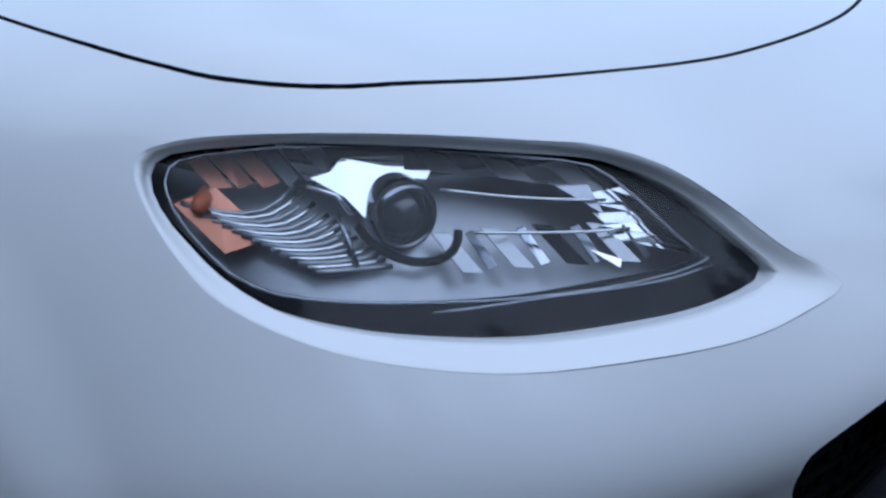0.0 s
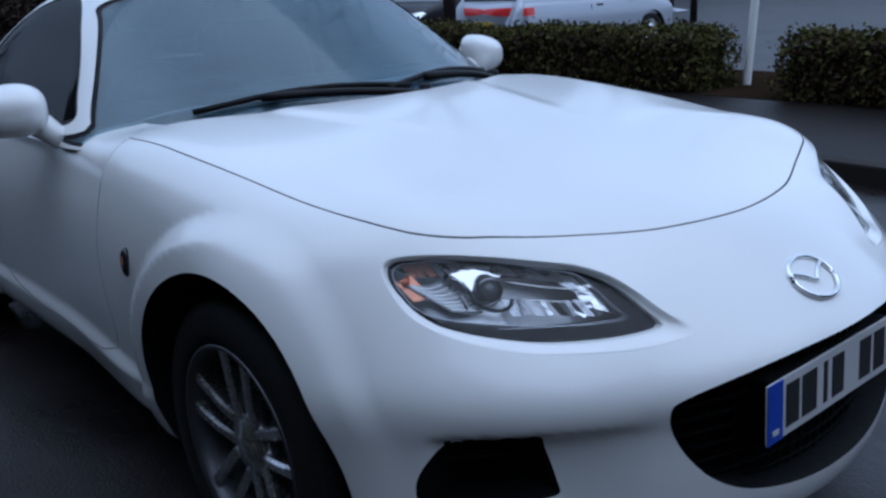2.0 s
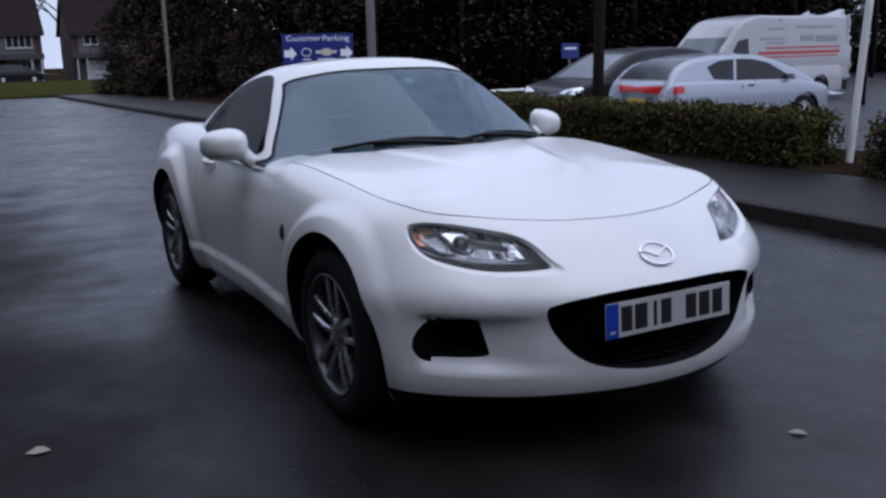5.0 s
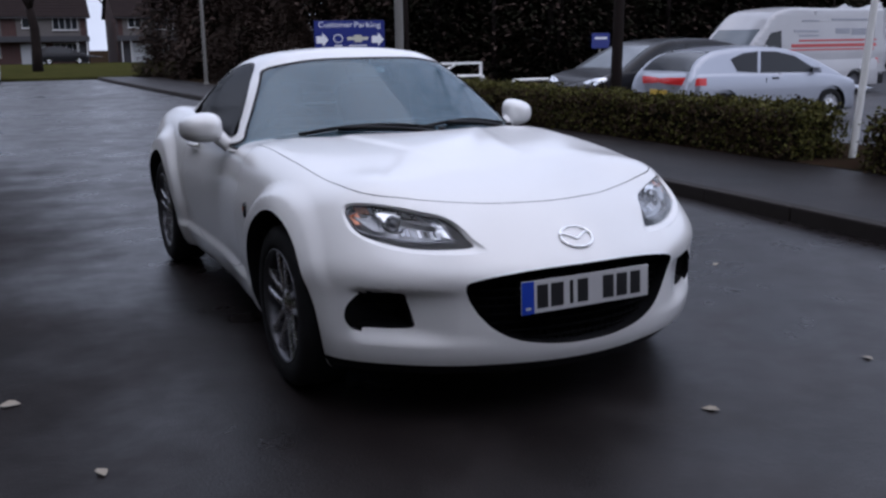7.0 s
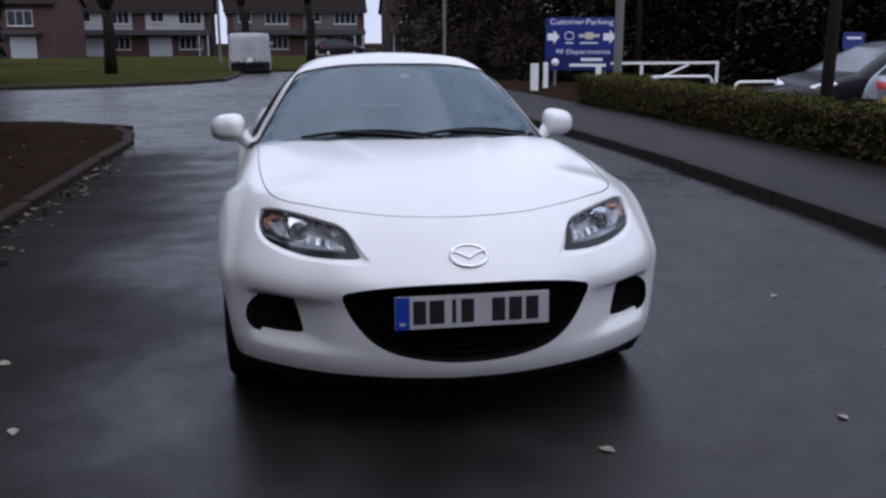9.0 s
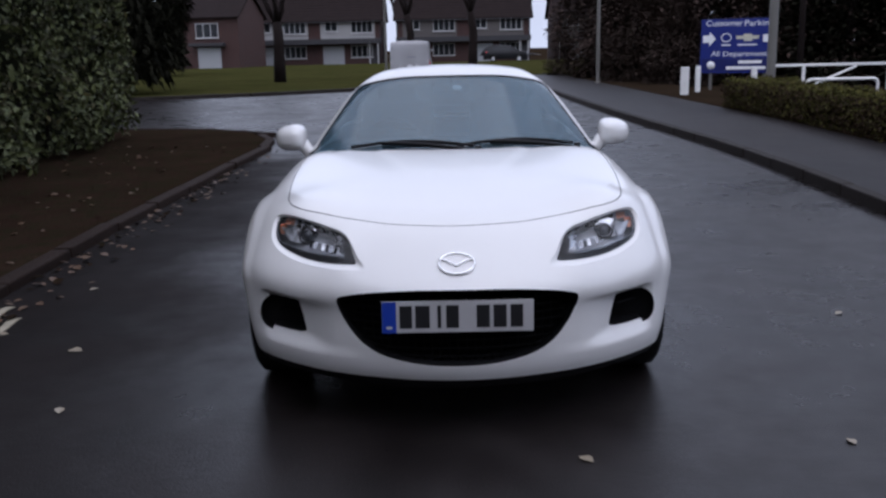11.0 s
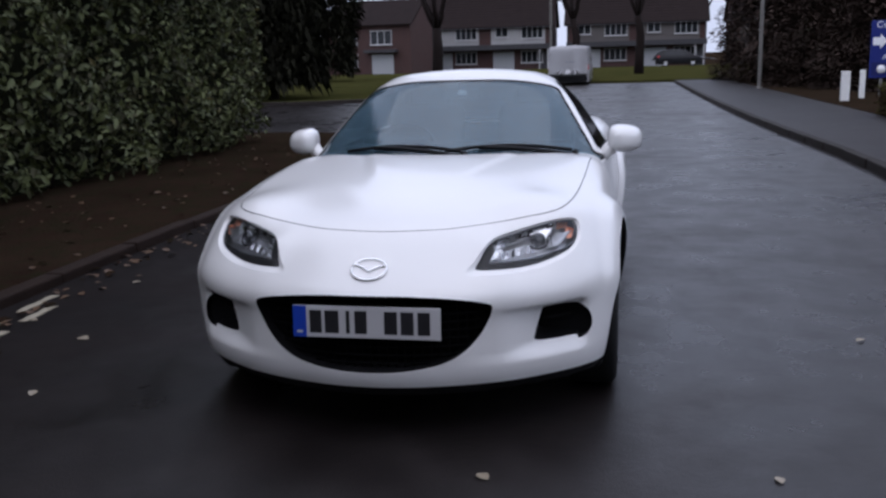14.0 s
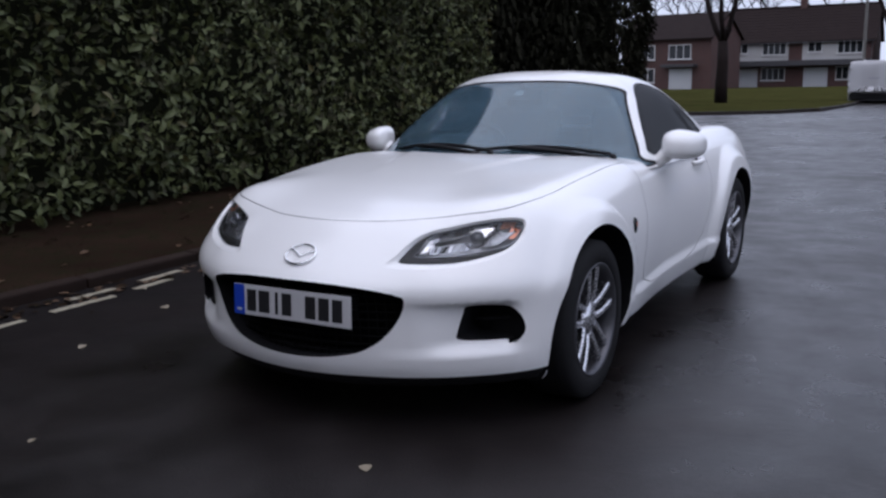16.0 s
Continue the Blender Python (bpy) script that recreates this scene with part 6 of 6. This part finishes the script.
for z, h, y0, y1, mat in ((1.40, 0.09, -0.9, 2.7, VAN_RED), (1.54, 0.05, -0.6, 2.7, VAN_RED), (1.285, 0.04, -1.0, 2.6, VAN_RED), (1.80, 0.16, 0.9, 1.5, VAN_GREY), (1.78, 0.20, 1.6, 2.6, VAN_GREY), (1.80, 0.06, -0.8, 0.2, VAN_GREY), (1.68, 0.05, -0.6, 0.2, VAN_GREY), (2.08, 0.05, -0.5, 0.2, VAN_GREY), (2.12, 0.06, 0.7, 2.4, VAN_GREY)):
    for s in (-1, 1):
        part("stripe", box(0.012, y1 - y0, h, (s * (0.938 - 0.05 * (z - 1.2) if z > 1.22 else 0.936), (y0 + y1) / 2, z), 0.003, 1), mat, work_van, "printed stripe on the side")
part("rear_doors", box(1.84, 0.10, 2.05, (0, 3.06, 1.42), 0.03, 2), VAN_PAINT, work_van)
part("bumper", box(1.90, 0.30, 0.30, (0, 2.99, 0.40), 0.04, 2), BLACK_PLASTIC, work_van, "dark plastic rear bumper")
plain_van = build_vehicle("van", pose(-1.72, 41.0, fall(38.5) - 0.10, 0, 0, 180), "plain white van parked on the far road", "van", VAN_PAINT, dict(VAN, width=1.86, length=4.84, span=(-2.3, 2.3), body=((-2.6, -2.35, -2.0, -1.7, -1.0, 2.2, 2.6), VAN["body"][1]), shift=0.05, mirror=(1.38, -1.5), cabin=((-2.4, -2.05, -1.7, -1.35, -1.0, 0.0, 2.3, 2.44, 2.50, 2.54), (0.80, 1.0, 1.35, 1.58, 1.76, 1.84, 1.84, 1.80, 1.5, 0.6)), wheelbase=2.9, panes=(("side_window", 0, [(-1.6, 1.1), (-1.25, 1.45), (-0.9, 1.5), (-0.85, 1.1)]),)))
part("number_plate", box(0.50, 0.012, 0.11, (-0.2, 2.535, 0.72)), PLATE_WHITE, plain_van)
part("bumper", box(1.70, 0.16, 0.26, (0, 2.44, 0.38), 0.04, 2), BLACK_PLASTIC, plain_van, "dark plastic rear bumper")
part("door_mark", box(0.75, 0.012, 0.05, (-0.25, 2.532, 1.12)), VAN_GREY, plain_van)
build_vehicle("car", pose(39.8, 25.4, -0.34 + fall(25.4), 0, 0, -56), "pale blue car parked at the far side", "car", paint_material("pale_blue_paint", (0.34, 0.39, 0.52), 0.2, 0.1), HATCH)
build_vehicle("car", pose(42.6, 24.4, -0.34 + fall(24.4), 0, 0, -38), "dark grey car parked at the far side", "car", paint_material("dark_grey_paint", (0.06, 0.06, 0.07), 0.5, 0.1), FAMILY)
tagged(copy_thing(black_car, pose(46.6, 22.6, -0.34 + fall(22.6), 0, 0, -44)), "black car parked at the far side")
tagged(copy_thing(black_car, pose(5.9, 91.0, 0.10 + fall(91.0), 0, 0, 90)), "black car parked in front of the houses")


# ---- houses across the far road ----
def brick_material():
    m = Mat("red_brown_brick")
    b = m.node("ShaderNodeTexBrick")
    sep = m.node("ShaderNodeSeparateXYZ")
    comb = m.node("ShaderNodeCombineXYZ")
    m.put(m.co, sep.inputs[0])
    m.put(m.math("ADD", sep.outputs[0], sep.outputs[1]), comb.inputs[0])
    m.put(sep.outputs[2], comb.inputs[1])
    m.put(comb.outputs[0], b.inputs["Vector"])
    b.inputs["Color1"].default_value, b.inputs["Color2"].default_value, b.inputs["Mortar"].default_value = (0.038, 0.015, 0.013, 1), (0.060, 0.022, 0.019, 1), (0.055, 0.046, 0.042, 1)
    b.inputs["Scale"].default_value, b.inputs["Brick Width"].default_value, b.inputs["Row Height"].default_value, b.inputs["Mortar Size"].default_value = 1.0, 0.225, 0.075, 0.006
    m.set(m.mix(m.ramp(m.noise(0.8, 4), (0.3, 0.0), (0.8, 0.5)), b.outputs["Color"], (0.06, 0.03, 0.025)), 0.85)
    return m.m


BRICK = brick_material()
ROOF = simple("brown_roof_tile", (0.016, 0.011, 0.0105), 0.9, vary=0.4, scale=1.5, Specular_IOR_Level=0.1)
CLAD = simple("white_cladding", (0.31, 0.305, 0.30), 0.6, vary=0.12, scale=1.0)
FRAME = simple("white_window_frame", (0.46, 0.46, 0.46), 0.45, vary=0.06)
FASCIA = simple("dark_canopy_fascia", (0.030, 0.029, 0.033), 0.7, vary=0.2)
DOOR_PAINT = simple("garage_door_paint", (0.33, 0.34, 0.35), 0.5, vary=0.12)


def house_window(house, x, z, w, h, n, y=0.0):
    win = new("window")
    win.parent = house
    win.matrix_basis = pose(x, y, z)
    part("pane", box(w, 0.02, h, (0, -0.03, h / 2)), FAR_GLASS, win)
    fr = bmesh.new()
    for zz in (0.0, h):
        add(fr, box(w + 0.10, 0.10, 0.07, (0, -0.05, zz), 0.008, 1))
    for i in range(n + 1):
        add(fr, box(0.06, 0.09, h, (-w / 2 + w * i / n, -0.05, h / 2), 0.006, 1))
    part("frame", fr, FRAME, win)
    part("sill", box(w + 0.2, 0.16, 0.06, (0, -0.09, -0.07), 0.01, 1), FRAME, win)


def build_semis(place, label, group, clad):
    """A pair of houses under one roof, with clad upper walls and a canopy over the ground floor; faces -y."""
    house = thing("house", place, label, "house", group)
    W, D, eave, ridge = 14.5, 8.0, 5.0, 8.3
    part("wall", box(W, D, eave, (0, D / 2, eave / 2), 0.01, 1), BRICK, house)
    gable = prism([(0.0, eave), (D, eave), (D / 2, ridge - 0.12)], 0, -W / 2 + 0.01, W / 2 - 0.01)
    part("gable", gable, BRICK, house)
    for s in (-1, 1):
        a, b = (-0.5, eave - 0.40), (D / 2 + 0.02, ridge)
        pitch = [a, b, (b[0], b[1] + 0.14), (a[0] - 0.03, a[1] + 0.14)]
        if s > 0:
            pitch = [(D - y, z) for y, z in pitch]
        roof = part("roof", prism(pitch, 0, -W / 2 - 0.3, W / 2 + 0.3), ROOF, house)
        rows = bmesh.new()
        for k in range(12):
            t = (k + 0.5) / 12
            y, z = a[0] + (b[0] - a[0]) * t, a[1] + (b[1] - a[1]) * t + 0.15
            y = D - y if s > 0 else y
            add(rows, box(W + 0.6, 0.05, 0.03, (0, y, z), 0.004, 1))
        part("tile_course", rows, ROOF, roof)
    part("ridge_tile", tube([(-W / 2 - 0.3, D / 2, ridge + 0.13), (W / 2 + 0.3, D / 2, ridge + 0.13)], 0.11, 8), ROOF, house)
    part("chimney", box(0.7, 0.6, 1.3, (0.0, D / 2, ridge + 0.55), 0.02, 1), BRICK, house)
    part("gutter", tube([(-W / 2 - 0.2, -0.52, eave - 0.42), (W / 2 + 0.2, -0.52, eave - 0.42)], 0.06, 6), FASCIA, house)
    part("canopy", box(W, 1.3, 0.55, (0, -0.66, 2.55), 0.02, 1), FASCIA, house)
    for s in (-1, 1):
        c = s * W / 4
        part("cladding", box(5.9, 0.10, 1.75, (c, -0.055, 3.72), 0.01, 1), clad, house)
        house_window(house, c + 1.55, 3.45, 2.3, 1.15, 4, -0.11)
        house_window(house, c - 1.75, 3.65, 1.3, 0.95, 2, -0.11)
        part("garage_door", box(2.3, 0.08, 2.05, (c - 0.2 * s - 1.4, -0.045, 1.04), 0.01, 1), DOOR_PAINT, house)
        house_window(house, c + 1.5, 0.85, 2.3, 1.25, 4)
        part("front_door", box(0.95, 0.07, 2.05, (s * (W / 2 - 0.75), -0.04, 1.03), 0.01, 1), FASCIA, house)
        for px in (-0.45, 0.45):
            part("canopy_post", box(0.10, 0.10, 2.27, (s * (W / 2 - 0.75) + px, -1.2, 1.137), 0.01, 1), FRAME, house)
        part("downpipe", tube([(s * (W / 2 - 0.12), -0.08, 0.1), (s * (W / 2 - 0.12), -0.08, 4.5)], 0.05, 6), FASCIA, house)
    return house


CLAD_DULL = simple("taupe_cladding", (0.085, 0.075, 0.070), 0.7, vary=0.2, scale=1.0)
build_semis(pose(-14.4, 98, -0.72), "brick semi-detached pair with white cladding and brown roof", "houses across the green", CLAD)
dull = build_semis(pose(1.75, 98, -0.72), "brick semi-detached pair with taupe cladding", "houses across the green", CLAD_DULL)
copy_thing(dull, pose(19.0, 98, -0.72))


def build_gabled_house():
    house = thing("house", pose(-24.3, 86, -0.6, 0, 0, -8), "red brick house with a plain brown roof", "house", "houses across the green")
    W, D, eave, ridge = 9.0, 7.5, 5.0, 7.3
    part("wall", box(W, D, eave, (0, D / 2, eave / 2), 0.01, 1), BRICK, house)
    for s in (-1, 1):
        a, b = (-0.4, eave - 0.25), (D / 2 + 0.02, ridge)
        pitch = [a, b, (b[0], b[1] + 0.14), (a[0] - 0.03, a[1] + 0.14)]
        part("roof", prism([(D - y, z) for y, z in pitch] if s > 0 else pitch, 0, -W / 2 - 0.25, W / 2 + 0.25), ROOF, house)
    part("gable", prism([(0.0, eave), (D, eave), (D / 2, ridge - 0.1)], 0, -W / 2 + 0.01, W / 2 - 0.01), BRICK, house)
    house_window(house, 1.4, 3.0, 2.2, 1.3, 3)
    house_window(house, -2.2, 3.0, 2.0, 1.3, 3)
    house_window(house, -2.2, 0.8, 2.0, 1.3, 3)
    part("garage_door", box(2.3, 0.08, 2.05, (1.5, -0.045, 1.04), 0.01, 1), DOOR_PAINT, house)
    part("canopy", box(3.4, 0.9, 0.3, (1.5, -0.46, 2.35), 0.02, 1), FASCIA, house)


build_gabled_house()
